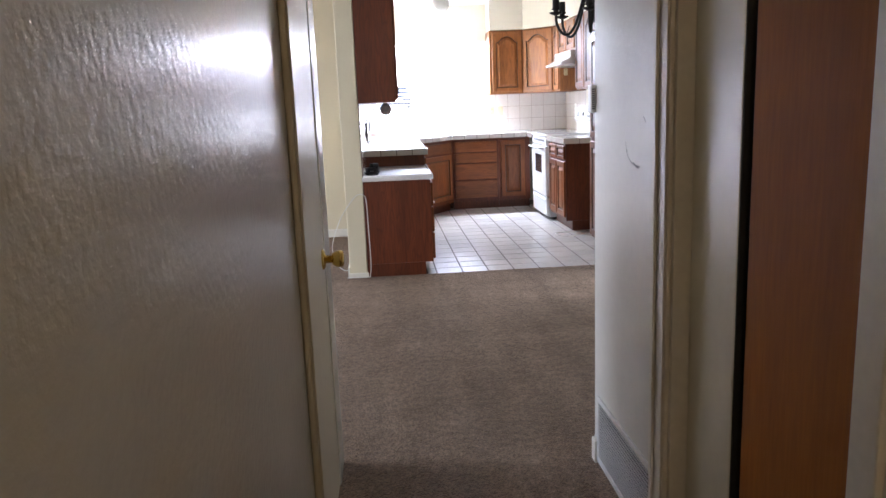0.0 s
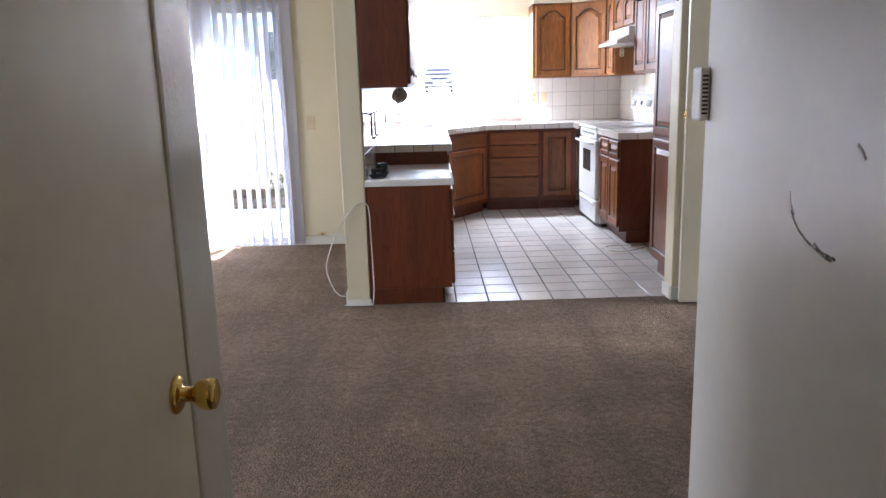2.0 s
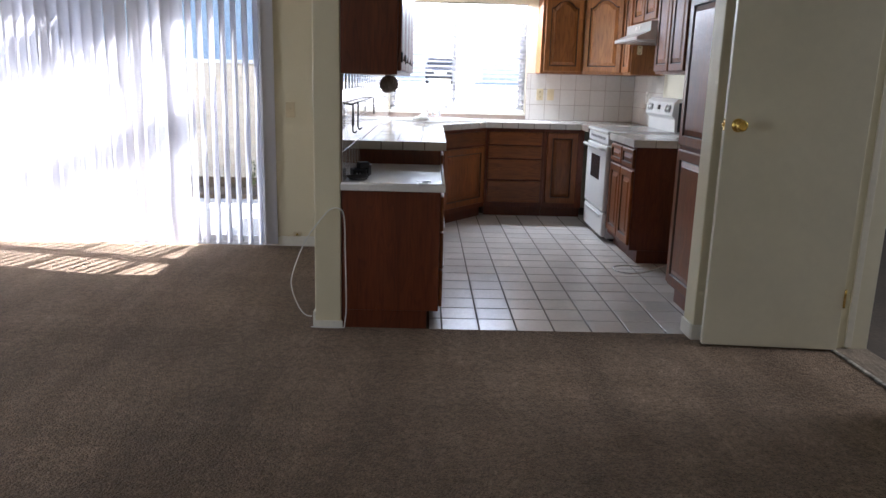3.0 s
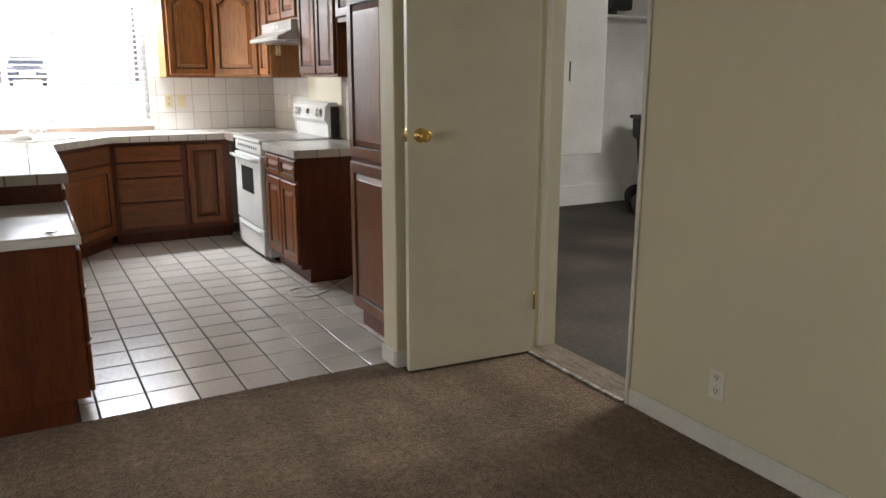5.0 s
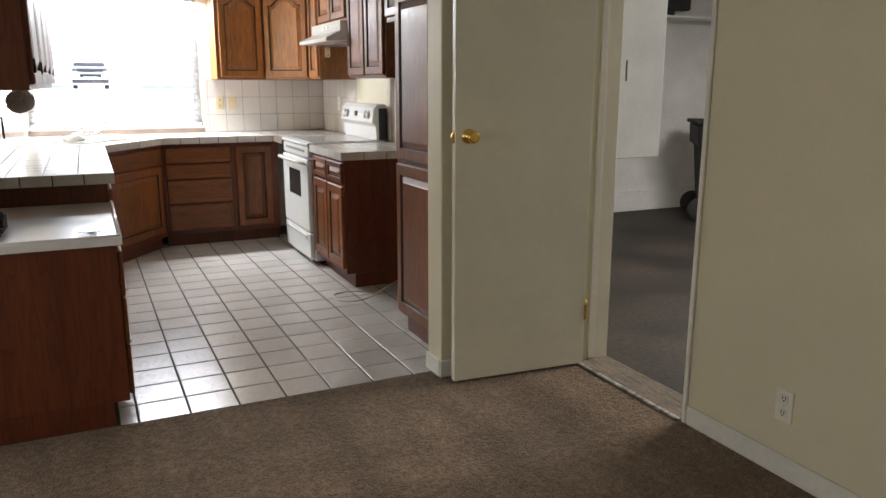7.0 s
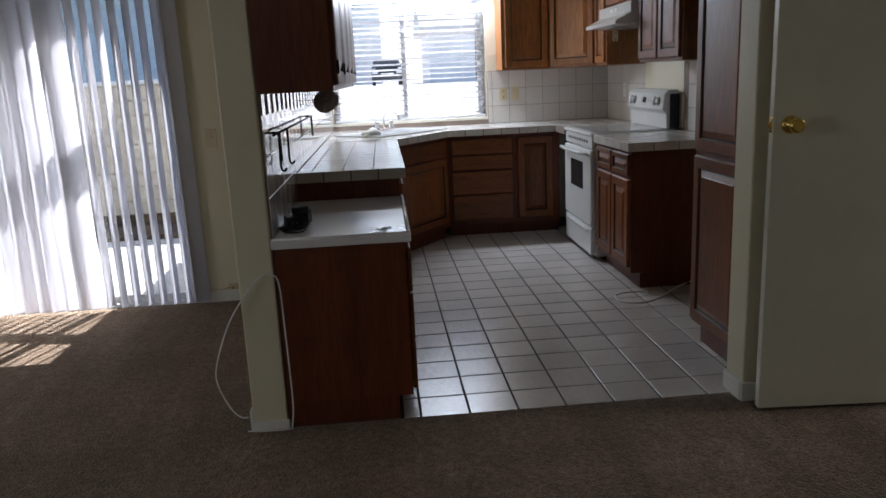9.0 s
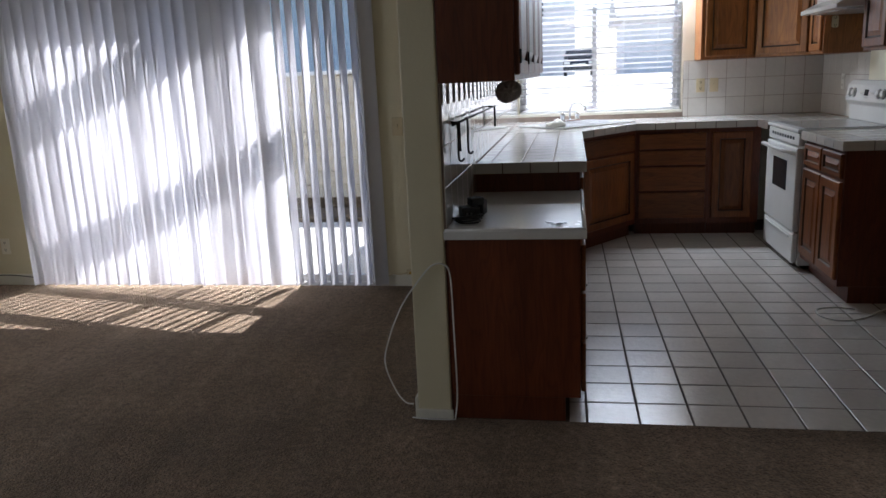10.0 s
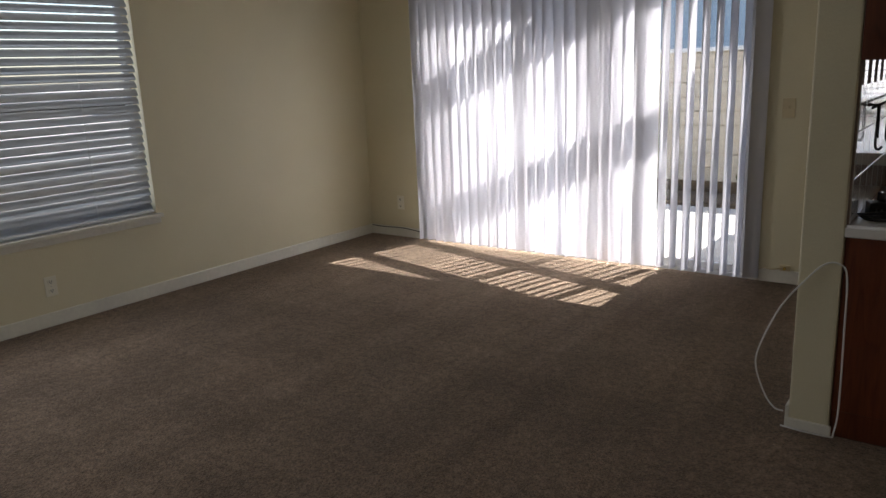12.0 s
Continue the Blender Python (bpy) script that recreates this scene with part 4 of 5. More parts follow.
# west window
wwin = thing("window_2", "white framed window in the west wall", "window", pose(WX, 0, 0, 0, 0, 90))
wwin["kind"] = "structure"
for a in ((LW0, LW1, LWB, LWB + 0.03), (LW0, LW1, LWT - 0.03, LWT)):
    part("frame", bm_box(a[0], a[1], 0.06, 0.13, a[2], a[3], 0.003), M_ALU, wwin)
framed_pane(wwin, LW0 + 0.002, (LW0 + LW1) / 2 + 0.02, LWB + 0.032, LWT - 0.032, 0.066, 0.035)
framed_pane(wwin, (LW0 + LW1) / 2 - 0.02, LW1 - 0.002, LWB + 0.032, LWT - 0.032, 0.098, 0.035)
part("sill", bm_box(LW0 - 0.03, LW1 + 0.03, -0.035, 0.058, LWB - 0.022, LWB + 0.002, 0.004), M_TRIM, wwin, "white painted window sill")
part("apron", bm_box(LW0 - 0.02, LW1 + 0.02, -0.014, -0.001, LWB - 0.06, LWB - 0.023, 0.004), M_TRIM, wwin)
blind("white two-inch blind tilted half closed over the west window", LW0 + 0.008, LW1 - 0.008, LWB + 0.012, LWT - 0.004, 0.0475, 59, pose(WX, 0, 0, 0, 0, 90) @ pose(0, 0.024, 0), M_SLAT, 0.006, 0.5)

# ---------------- hall ----------------
hdoor = thing("door_3", "glossy cream flush closet door, closed, with brass knob", "door")
hdoor["kind"] = "structure"
part("leaf", bm_box(HL - 0.040, HL - 0.004, -3.799, -3.173, 0.012, 2.02, 0.003), M_DOOR, hdoor)
knob_at(hdoor, pose(HL - 0.004, -3.238, 0.822, 0, 90, 0))
hframe = thing("door_frame", "glossy cream closet door casing", "door frame")
hframe["kind"] = "structure"
part("casing", bm_box(HL + 0.0005, HL + 0.016, -3.888, -3.808, 0.004, 2.09, 0.006), M_DOOR, hframe)
part("casing_bead", bm_box(HL + 0.0165, HL + 0.022, -3.886, -3.872, 0.004, 2.09, 0.0025), M_DOOR, hframe)
part("head_casing", bm_box(HL + 0.0005, HL + 0.016, -3.807, -3.10, 2.035, 2.09, 0.006), M_DOOR, hframe)
part("closet_back", bm_box(HL - 0.125, HL - 0.121, -3.95, -3.10, 0, 2.2), M_WALL, hframe)

M_BROWN = material("brown_door", (0.34, 0.115, 0.012), 0.62, grain=(14, 0.12), blotch=(1.4, 0.10), bump=(30, 0.0006), stretch=(6, 6, 0.6))
M_BROWN.node_tree.nodes["Principled BSDF"].inputs["Specular IOR Level"].default_value = 0.12
ldoor = thing("door_4", "cream flush linen closet door, closed", "door")
ldoor["kind"] = "structure"
part("leaf", bm_box(HR + 0.041, HR + 0.075, -4.067, -3.822, 0.016, 2.02, 0.003), M_DOOR, ldoor)
# black strip on the leaf's edge stands for the dark gap
part("edge_seal", bm_box(HR + 0.042, HR + 0.076, -4.0725, -4.0675, 0.016, 2.02, 0.001), M_RUBBER, ldoor, "black strip painting the dark gap along the door's edge")
bdoor = thing("door_5", "brown flush closet door, slightly ajar", "door", pose(HR + 0.041, -4.556, 0, 0, 0, 90))
bdoor["kind"] = "structure"
part("leaf", bm_box(0.0, 0.456, -0.034, 0.0, 0.016, 2.02, 0.003), M_BROWN, bdoor, "", pose(0, 0, 0, 0, 0, -1))
for z in (0.24, 1.05, 1.80):
    part("hinge", bm_lathe([(0.007, 0), (0.007, 0.09), (0.003, 0.096)], 10), M_BRASS, bdoor, "brass hinge barrel", pose(-0.004, 0.006, z))
sframe = thing("door_frame", "white painted casing and jamb of the linen closet", "door frame")
sframe["kind"] = "structure"
part("jamb", bm_box(HR - 0.002, HR + 0.122, -3.818, -3.8005, 0, 2.04, 0.002), M_TRIM, sframe)
part("casing", bm_box(HR - 0.016, HR - 0.001, -3.806, -3.716, 0.004, 2.09, 0.005), M_TRIM, sframe)
part("casing_bead", bm_box(HR - 0.025, HR - 0.0165, -3.742, -3.718, 0.004, 2.09, 0.004), M_TRIM, sframe)
part("casing_bead", bm_box(HR - 0.021, HR - 0.0165, -3.804, -3.784, 0.004, 2.09, 0.002), M_TRIM, sframe)
part("jamb", bm_box(HR - 0.002, HR + 0.122, -4.5745, -4.566, 0, 2.04, 0.002), M_TRIM, sframe)
part("casing", bm_box(HR - 0.016, HR - 0.001, -4.640, -4.570, 0.004, 2.09, 0.005), M_TRIM, sframe)

grille = thing("vent_grille", "white louvred return air grille low on the wall", "vent grille")
gy0, gy1, gz0, gz1 = -3.700, -3.150, 0.02, 0.265
part("frame", bm_box(HR - 0.008, HR - 0.0005, gy0, gy1, gz0, gz0 + 0.02, 0.002), M_WHITEP, grille)
part("frame", bm_box(HR - 0.008, HR - 0.0005, gy0, gy1, gz1 - 0.02, gz1, 0.002), M_WHITEP, grille)
part("frame", bm_box(HR - 0.008, HR - 0.0005, gy0, gy0 + 0.02, gz0 + 0.0205, gz1 - 0.0205, 0.002), M_WHITEP, grille)
part("frame", bm_box(HR - 0.008, HR - 0.0005, gy1 - 0.02, gy1, gz0 + 0.0205, gz1 - 0.0205, 0.002), M_WHITEP, grille)
# black sheet on the wall stands for the unlit duct
part("backing", bm_box(HR - 0.0016, HR - 0.0004, gy0 + 0.021, gy1 - 0.021, gz0 + 0.021, gz1 - 0.021), M_BLACK, grille, "black sheet for the shaded duct behind the louvres")
me = mesh_of("louvre", bm_box(-0.007, 0.007, -(gy1 - gy0) / 2 + 0.021, (gy1 - gy0) / 2 - 0.021, -0.0008, 0.0008), M_WHITEP)
for k in range(16):
    part("louvre", me, None, grille, "", pose(HR - 0.006, (gy0 + gy1) / 2, gz0 + 0.028 + k * 0.0127, 0, 38, 0))

chime = thing("thermostat", "small white plastic thermostat with slotted side", "thermostat", pose(HR, -3.087, 1.29))
part("case", bm_box(-0.018, -0.0005, -0.030, 0.012, -0.046, 0.046, 0.005), M_WHITEP, chime)
for k in range(10):
    part("slot", bm_box(-0.014, -0.004, -0.0312, -0.0295, -0.034 + k * 0.0070, -0.0305 + k * 0.0070), M_BLACK, chime)

# scuffs on the hall wall
M_SCUFF = material("grey_scuff", (0.42, 0.40, 0.37), 0.5)
def scuff(points, r):
    """A rubbed mark that lies flat on the wall and tapers to its ends."""
    bm = bm_tube(smooth(points, 4), r, 6)
    for v in bm.verts:
        v.co.x = HR - 0.0002 + (v.co.x - HR) * 0.12
    return tagged(new("wall_scuff", mesh_of("wall_scuff", bm, M_SCUFF)), "thin grey scuff mark on the hall wall", "scuff", "wall scuffs")


scuff([(HR, -3.435, 1.140), (HR, -3.452, 1.122), (HR, -3.478, 1.109), (HR, -3.512, 1.101), (HR, -3.553, 1.099)], 0.0022)
scuff([(HR, -3.500, 1.107), (HR, -3.525, 1.098), (HR, -3.545, 1.097)], 0.0036)
scuff([(HR, -3.428, 1.165), (HR, -3.433, 1.150), (HR, -3.444, 1.136)], 0.0012)
scuff([(HR, -3.580, 1.238), (HR, -3.590, 1.232), (HR, -3.598, 1.223)], 0.0024)

# ---------------- ceiling lamps ----------------
for x, y in ((0.985, 2.75), (1.42, 1.75)):
    gl = thing("ceiling_light", "white opal globe light on a ceiling canopy", "ceiling light", pose(x, y, CEIL), "kitchen globes")
    part("canopy", bm_lathe([(0.075, 0), (0.075, -0.012), (0.05, -0.035), (0.045, -0.06), (0.02, -0.062)], 24), M_WHITEP, gl)
    part("globe", bm_lathe([(0.045, -0.055)] + [(0.095 * math.sin(a), -0.15 + 0.1 * math.cos(a)) for a in [math.pi * k / 14 for k in range(2, 14)]] + [(0.002, -0.25)], 24), M_GLOBE, gl, "white opal glass globe")

ch = thing("chandelier", "black wrought iron chandelier with candle cups", "chandelier", pose(1.50, -1.42, 0))
part("stem", bm_lathe([(0.008, 1.70), (0.022, 1.72), (0.03, 1.76), (0.012, 1.80), (0.016, 1.95), (0.03, 2.0), (0.008, 2.04), (0.006, 2.46), (0.05, 2.475), (0.055, 2.499)], 14), M_IRON, ch)
for k in range(6):
    a = math.radians(60 * k + 8)
    prof_ = [(0.015, 2.06), (0.04, 1.93), (0.065, 1.82), (0.09, 1.735), (0.115, 1.675), (0.145, 1.64), (0.175, 1.638), (0.20, 1.66), (0.216, 1.695), (0.22, 1.735)]
    pts = smooth([(r * math.cos(a), r * math.sin(a), z) for r, z in prof_], 3)
    arm = part("arm", bm_tube(pts, 0.0075, 8), M_IRON, ch, "curved black iron arm")
    ex, ey, ez = pts[-1]
    part("candle_cup", bm_lathe([(0.006, 0), (0.034, 0.012), (0.036, 0.018), (0.014, 0.02), (0.014, 0.028), (0.024, 0.033), (0.019, 0.04), (0.018, 0.095), (0.002, 0.096)], 14), M_IRON, arm, "", pose(ex, ey, ez))

# ---------------- small things in kitchen and living room ----------------
rail = thing("hook_rail", "black metal rail with hooks on the tiled wall", "rail")
part("bar", bm_tube([(0.175, 0.14, 1.165), (0.175, 0.9, 1.165), (0.175, 1.76, 1.165)], 0.005), M_IRON, rail)
for y in (0.30, 1.72):
    part("bracket", bm_tube([(PX1 + 0.008, y, 1.165), (0.175, y, 1.165), (0.176, y, 1.05)], 0.006), M_IRON, rail)
for y in (0.22, 0.50):
    part("hook", bm_tube(smooth([(0.175, y, 1.172), (0.183, y, 1.15), (0.182, y, 1.04), (0.192, y, 1.02), (0.204, y, 1.03)]), 0.0045), M_IRON, rail, "black hanging hook")

towel = thing("paper_towel_holder", "grey paper towel holder under the wall cabinet", "holder", pose(0.34, 0.62, 1.2795))
M_GREYP = material("grey_plastic", (0.58, 0.50, 0.46), 0.5)
for y in (0, 0.30):
    part("end_plate", bm_lathe([(0.046, 0), (0.048, 0.005), (0.046, 0.010), (0.002, 0.012)], 20), M_GREYP, towel, "", pose(0, y, -0.012, 90))
    part("hanger", bm_box(-0.02, 0.02, y - 0.010, y - 0.001, -0.01, 0.0395, 0.002), M_GREYP, towel)
part("bar", bm_tube([(0, 0.0, -0.012), (0, 0.29, -0.012)], 0.012), M_GREYP, towel)

adp = thing("power_adapter", "tangle of black power adapters on the white desk", "adapter", pose(0.205, 0.32, 0.772))
part("brick", bm_box(-0.04, 0.035, -0.035, 0.04, 0.0, 0.05, 0.006), M_BLACK, adp, "", pose(0, 0, 0, 0, 0, 20))
part("brick", bm_box(-0.035, 0.035, -0.03, 0.03, 0.0, 0.06, 0.006), M_BLACK, adp, "", pose(0.018, 0.10, 0.0, 0, 0, -12))
part("brick", bm_box(-0.03, 0.03, -0.022, 0.022, 0.0, 0.032, 0.005), M_BLACK, adp, "", pose(0.02, 0.03, 0.0505, 0, 0, 35))
for x, y in ((-0.006, -0.042), (0.010, -0.040)):
    part("prong", bm_box(x - 0.003, x + 0.003, y - 0.012, y + 0.004, 0.022, 0.030, 0.0005), M_STEEL, adp, "bright metal plug prong")
rr = random.Random(12)
for k in range(4):
    pts = [(0.045 * math.cos(a) * (1 + 0.1 * k) + 0.005, -0.085 + 0.045 * math.sin(a + 0.5 * k), 0.004 + 0.007 * k) for a in [j * math.pi / 7 for j in range(14)]]
    part("cable", bm_tube(pts, 0.0032, 6), M_BLACK, adp)
keys = thing("keys", "small bunch of dark metal keys on the desk", "keys", pose(0.585, 0.18, 0.7725, 0, 0, 25))
part("ring", bm_tube([(0.014 * math.cos(a), 0.014 * math.sin(a), 0.003) for a in [j * math.pi / 8 for j in range(17)]], 0.0012, 6), M_STEEL, keys)
for k, a in enumerate((150, 185, 210)):
    kbm = bm_lathe([(0.012, 0), (0.012, 0.002)], 12)
    bm_box(0.008, 0.05, -0.004, 0.004, 0.0, 0.002, bm=kbm)
    part("key", kbm, M_STEEL, keys, "", pose(0.02 * math.cos(radians(a)), 0.02 * math.sin(radians(a)), 0.001 + 0.003 * k, 4, -6, a))

# coax cable from the wall, over the carpet and up the partition end
cable = thing("cable", "white cable hanging round the partition end", "cable")
part("cord", bm_tube(smooth([(PX1 + 0.02, TE - 0.03, 0.012), (PX1 + 0.030, TE - 0.016, 0.12), (PX1 + 0.026, TE - 0.012, 0.40), (PX1 + 0.020, TE - 0.010, 0.60), (PX1 - 0.005, TE - 0.012, 0.645), (PX1 - 0.05, TE - 0.014, 0.64), (0.03, TE - 0.02, 0.58), (-0.045, TE - 0.03, 0.47), (-0.108, TE - 0.03, 0.31), (-0.118, TE - 0.02, 0.22), (-0.085, TE + 0.0, 0.11), (-0.045, TE - 0.02, 0.075), (-0.014, TE - 0.022, 0.070)]), 0.0032, 8), M_WHITEP, cable)
part("cord", bm_tube([(-0.02, TE - 0.024, 0.012), (0.05, TE - 0.034, 0.012), (0.12, TE - 0.034, 0.012), (PX1 + 0.02, TE - 0.03, 0.012)], 0.0032, 8), M_WHITEP, cable)
jack = thing("cable_jack", "small beige cable jack above the baseboard", "jack", pose(-0.43, LN - 0.013, 0.10))
part("plate", bm_box(-0.03, 0.03, -0.012, 0, -0.015, 0.02, 0.003), M_ALMOND, jack)
part("lead", bm_tube([(-0.02, -0.012, 0.0), (-0.07, -0.02, -0.01), (-0.12, -0.015, -0.005), (-0.17, -0.012, -0.03)], 0.004, 6), M_ALMOND, jack)
part("connector", bm_lathe([(0.008, 0), (0.008, 0.02), (0.004, 0.022), (0.004, 0.035)], 10), M_BRASS, jack, "", pose(0.0, -0.012, 0.002, 90))
solid("cord", bm_tube(smooth([(WX + 0.02, LN - 0.018, 0.078), (-3.6, LN - 0.018, 0.074), (-3.4, LN - 0.018, 0.079), (-3.19, LN - 0.018, 0.060)]), 0.0035, 6), M_BLACK, "thin dark cord run along the baseboard by the patio door", "cord")
wl = [(2.50, 1.60, 0.05), (2.44, 1.66, 0.016), (2.30, 1.55, 0.006), (2.15, 1.40, 0.006), (2.02, 1.34, 0.006), (1.93, 1.40, 0.006), (1.94, 1.53, 0.006), (2.05, 1.57, 0.006), (2.14, 1.54, 0.007)]
wline = solid("water_line", bm_tube(smooth(wl), 0.0045, 8), M_WHITEP, "white plastic water line curled on the tile floor", "hose")

# ---------------- garage ----------------
gbox = thing("garage_cabinet", "large white metal cabinet hung on the garage wall", "cabinet", pose(2.82, 0.05, 0.975))
part("body", bm_box(0.032, 0.445, 0.0, 0.50, 0, 1.45, 0.004), M_ALU, gbox)
part("slot", bm_box(0.205, 0.213, -0.0015, 0.001, 0.385, 0.485), M_BLACK, gbox, "dark slot in the door")
bn = thing("wheeled_bin", "dark plastic wheeled rubbish bin against the garage wall", "bin", pose(6.79, 3.07, -0.10, 0, 0, -35))
bm = bmesh.new()
lo = [bm.verts.new((x * 0.20, y * 0.22, 0.06)) for x, y in ((-1, -1), (1, -1), (1, 1), (-1, 1))]
mi = [bm.verts.new((x * 0.26, y * 0.29, 0.80)) for x, y in ((-1, -1), (1, -1), (1, 1), (-1, 1))]
m2 = [bm.verts.new((x * 0.30, y * 0.33, 0.82)) for x, y in ((-1, -1), (1, -1), (1, 1), (-1, 1))]
hi = [bm.verts.new((x * 0.31, y * 0.34, 1.03)) for x, y in ((-1, -1), (1, -1), (1, 1), (-1, 1))]
for a, b in ((lo, mi), (mi, m2), (m2, hi)):
    ring_between(bm, a, b)
bm.faces.new(list(reversed(lo)))
bm.faces.new(hi)
bmesh.ops.recalc_face_normals(bm, faces=bm.faces)
bmesh.ops.bevel(bm, geom=list(bm.edges), offset=0.018, segments=2, affect="EDGES", profile=0.5)
part("tub", bm, M_BIN, bn)
part("lid", bm_box(-0.34, 0.34, -0.37, 0.37, 1.035, 1.075, 0.015), M_BIN, bn)
for y in (-0.30, 0.25):
    wh = part("wheel", bm_lathe([(0.05, 0), (0.125, 0.0), (0.135, 0.012), (0.135, 0.043), (0.125, 0.055), (0.05, 0.055)], 24), M_RUBBER, bn, "black wheel", pose(-0.23, y + 0.05, 0.135, 90))
    part("hub", bm_lathe([(0.03, 0.056), (0.028, 0.062)], 14), M_BIN, wh)
part("axle", bm_tube([(-0.23, -0.29, 0.135), (-0.23, 0.29, 0.135)], 0.012), M_STEEL, bn)
gs = thing("wall_shelf", "white metal shelf on the garage wall", "shelf", pose(6.4, 3.78, 2.06))
part("board", bm_box(-0.5, 0.9, -0.20, 0.118, 0, 0.02, 0.003), M_ALU, gs)
part("bracket", bm_box(-0.3, -0.27, -0.16, 0.118, -0.09, -0.001, 0.003), M_ALU, gs)
tool = thing("power_tool", "black power tool on the garage shelf", "tool", pose(6.42, 3.70, 2.081))
part("body", bm_box(-0.02, 0.32, -0.07, 0.07, 0.06, 0.22, 0.02), M_BLACK, tool)
part("foot", bm_box(-0.10, 0.10, -0.06, 0.06, 0.0, 0.059, 0.01), M_BLACK, tool)

# ---------------- outside ----------------
fence = thing("siding_wall", "low beige lap siding wall with a white cap across the patio", "wall")
me = mesh_of("board", bm_prism([(0, 0), (0.036, 0), (0.028, 0.131), (0, 0.131)], -3.1, 3.1), M_SIDING)
part("core", bm_box(-6.6, -0.4, 5.22, 5.30, 0.10, 1.42), M_SIDING, fence)
for k in range(9):
    part("board", me, None, fence, "", Matrix(((0, 0, 1, -3.5), (-1, 0, 0, 5.219), (0, 1, 0, 0.10 + k * 0.146), (0, 0, 0, 1))))
part("footing", bm_box(-6.6, -0.4, 5.21, 5.31, -0.13, 0.10), M_SOIL, fence)
part("cap", bm_box(-6.6, -0.4, 5.16, 5.34, 1.42, 1.46, 0.004), M_ALU, fence, "white cap rail")
setting("planting_bed", bm_box(-6.5, -0.3, 4.62, 5.21, -0.13, -0.02, 0.02), M_SOIL, "dark soil bed along the siding wall", "soil")

M_LEAF = material("dry_green_leaf", (0.10, 0.12, 0.035), 0.6, grain=(30, 0.3), random_tone=0.2)
M_BARK = material("grey_bark", (0.13, 0.10, 0.075), 0.9, grain=(30, 0.3), bump=(20, 0.02), stretch=(1, 1, 0.3))


def leaf_cloud(n, centre, size, leaf, seed, bm=None):
    r = random.Random(seed)
    bm = bm or bmesh.new()
    for k in range(n):
        while True:
            p = Vector((r.uniform(-1, 1), r.uniform(-1, 1), r.uniform(-1, 1)))
            if p.length < 1 and noise.noise(p * 1.7 + Vector((seed, 0, 0))) > -0.12:
                break
        c = Vector(centre) + Vector((p.x * size[0], p.y * size[1], p.z * size[2]))
        e = Euler((r.uniform(0, 6), r.uniform(0, 6), r.uniform(0, 6))).to_matrix()
        s = leaf * r.uniform(0.6, 1.3)
        q = [bm.verts.new(c + e @ Vector(v)) for v in ((-s, 0, 0), (0, -s * 0.45, 0.1 * s), (s, 0, 0), (0, s * 0.45, 0.1 * s))]
        bm.faces.new(q)
    return bm


def tree(x, y, z, h, spread, seed, label):
    t = thing("tree", label, "tree", pose(x, y, z))
    r = random.Random(seed)
    bm = bm_lathe([(0.16, 0), (0.12, h * 0.25), (0.08, h * 0.5), (0.03, h * 0.8)], 10)
    for k in range(6):
        a = k * 1.1 + r.uniform(-0.3, 0.3)
        z0 = h * (0.35 + 0.06 * k)
        bm_tube([(0, 0, z0), (0.3 * spread * math.cos(a), 0.3 * spread * math.sin(a), z0 + 0.12 * h), (0.7 * spread * math.cos(a), 0.7 * spread * math.sin(a), z0 + 0.22 * h)], 0.04, 6, bm)
    part("trunk", bm, M_BARK, t)
    part("crown", leaf_cloud(1500, (0, 0, h * 0.75), (spread, spread, h * 0.32), 0.16, seed), M_LEAF, t)
    return t


tree(-1.5, 34, 1.2, 7.5, 3.4, 3, "broad green garden tree behind the carports")
tree(5.6, 36, 1.2, 8.5, 3.8, 5, "broad green garden tree behind the carports")
tree(10.5, 33, 1.2, 7.0, 3.2, 8, "green garden tree behind the carports")
plant = thing("shrub", "small dry shrub in the soil bed", "shrub", pose(-1.35, 4.78, -0.03))
part("stems", bm_tube([(0, 0, 0), (0.03, 0.01, 0.16), (0.02, 0.0, 0.3)], 0.006), M_BARK, plant)
part("leaves", leaf_cloud(130, (0.02, 0, 0.24), (0.16, 0.14, 0.2), 0.028, 2), M_LEAF, plant)

# beams out of view, made up to cast the slanting bands on the blind
shade_beams = thing("patio_shade_beams", "two unseen timber beams added to cast bands on the blind", "beams")
def beam(x0, y0, x1, y1, z, parent):
    L = math.hypot(x1 - x0, y1 - y0)
    part("beam", bm_box(0, L, -0.05, 0.05, -0.06, 0.06, 0.006), M_BARK, parent, "", pose(x0, y0, z, 0, 0, math.degrees(math.atan2(y1 - y0, x1 - x0))))


beam(-0.40, 2.595, -5.0, 3.70, 2.40, shade_beams)
beam(-1.00, 2.195, -5.0, 3.115, 2.40, shade_beams)
for y in (3.115, 3.70):
    part("post", bm_box(-5.06, -4.94, y - 0.06, y + 0.06, -0.07, 2.34, 0.006), M_BARK, shade_beams)
# overhang out of view, added so the sun patches stop short in the east
setting("eave", bm_box(-0.83, -0.004, LN + 0.15, 4.9, 2.47, 2.56, 0.008), M_SIDING, "unseen beige eave slab added to keep sun off the patio door's east end", "eave")

# driveway that climbs to the carports
bm = bmesh.new()
lo = [bm.verts.new(v) for v in ((-2.2, 6.5, -0.12), (5.5, 6.5, -0.12), (6.5, 19.0, 1.02), (-2.6, 19.0, 1.02))]
bt = [bm.verts.new((v.co.x, v.co.y, -0.3)) for v in lo]
bm.faces.new(lo)
ring_between(bm, bt, lo)
setting("road", bm, M_PATIO, "pale sunlit concrete driveway sloping up", "driveway")
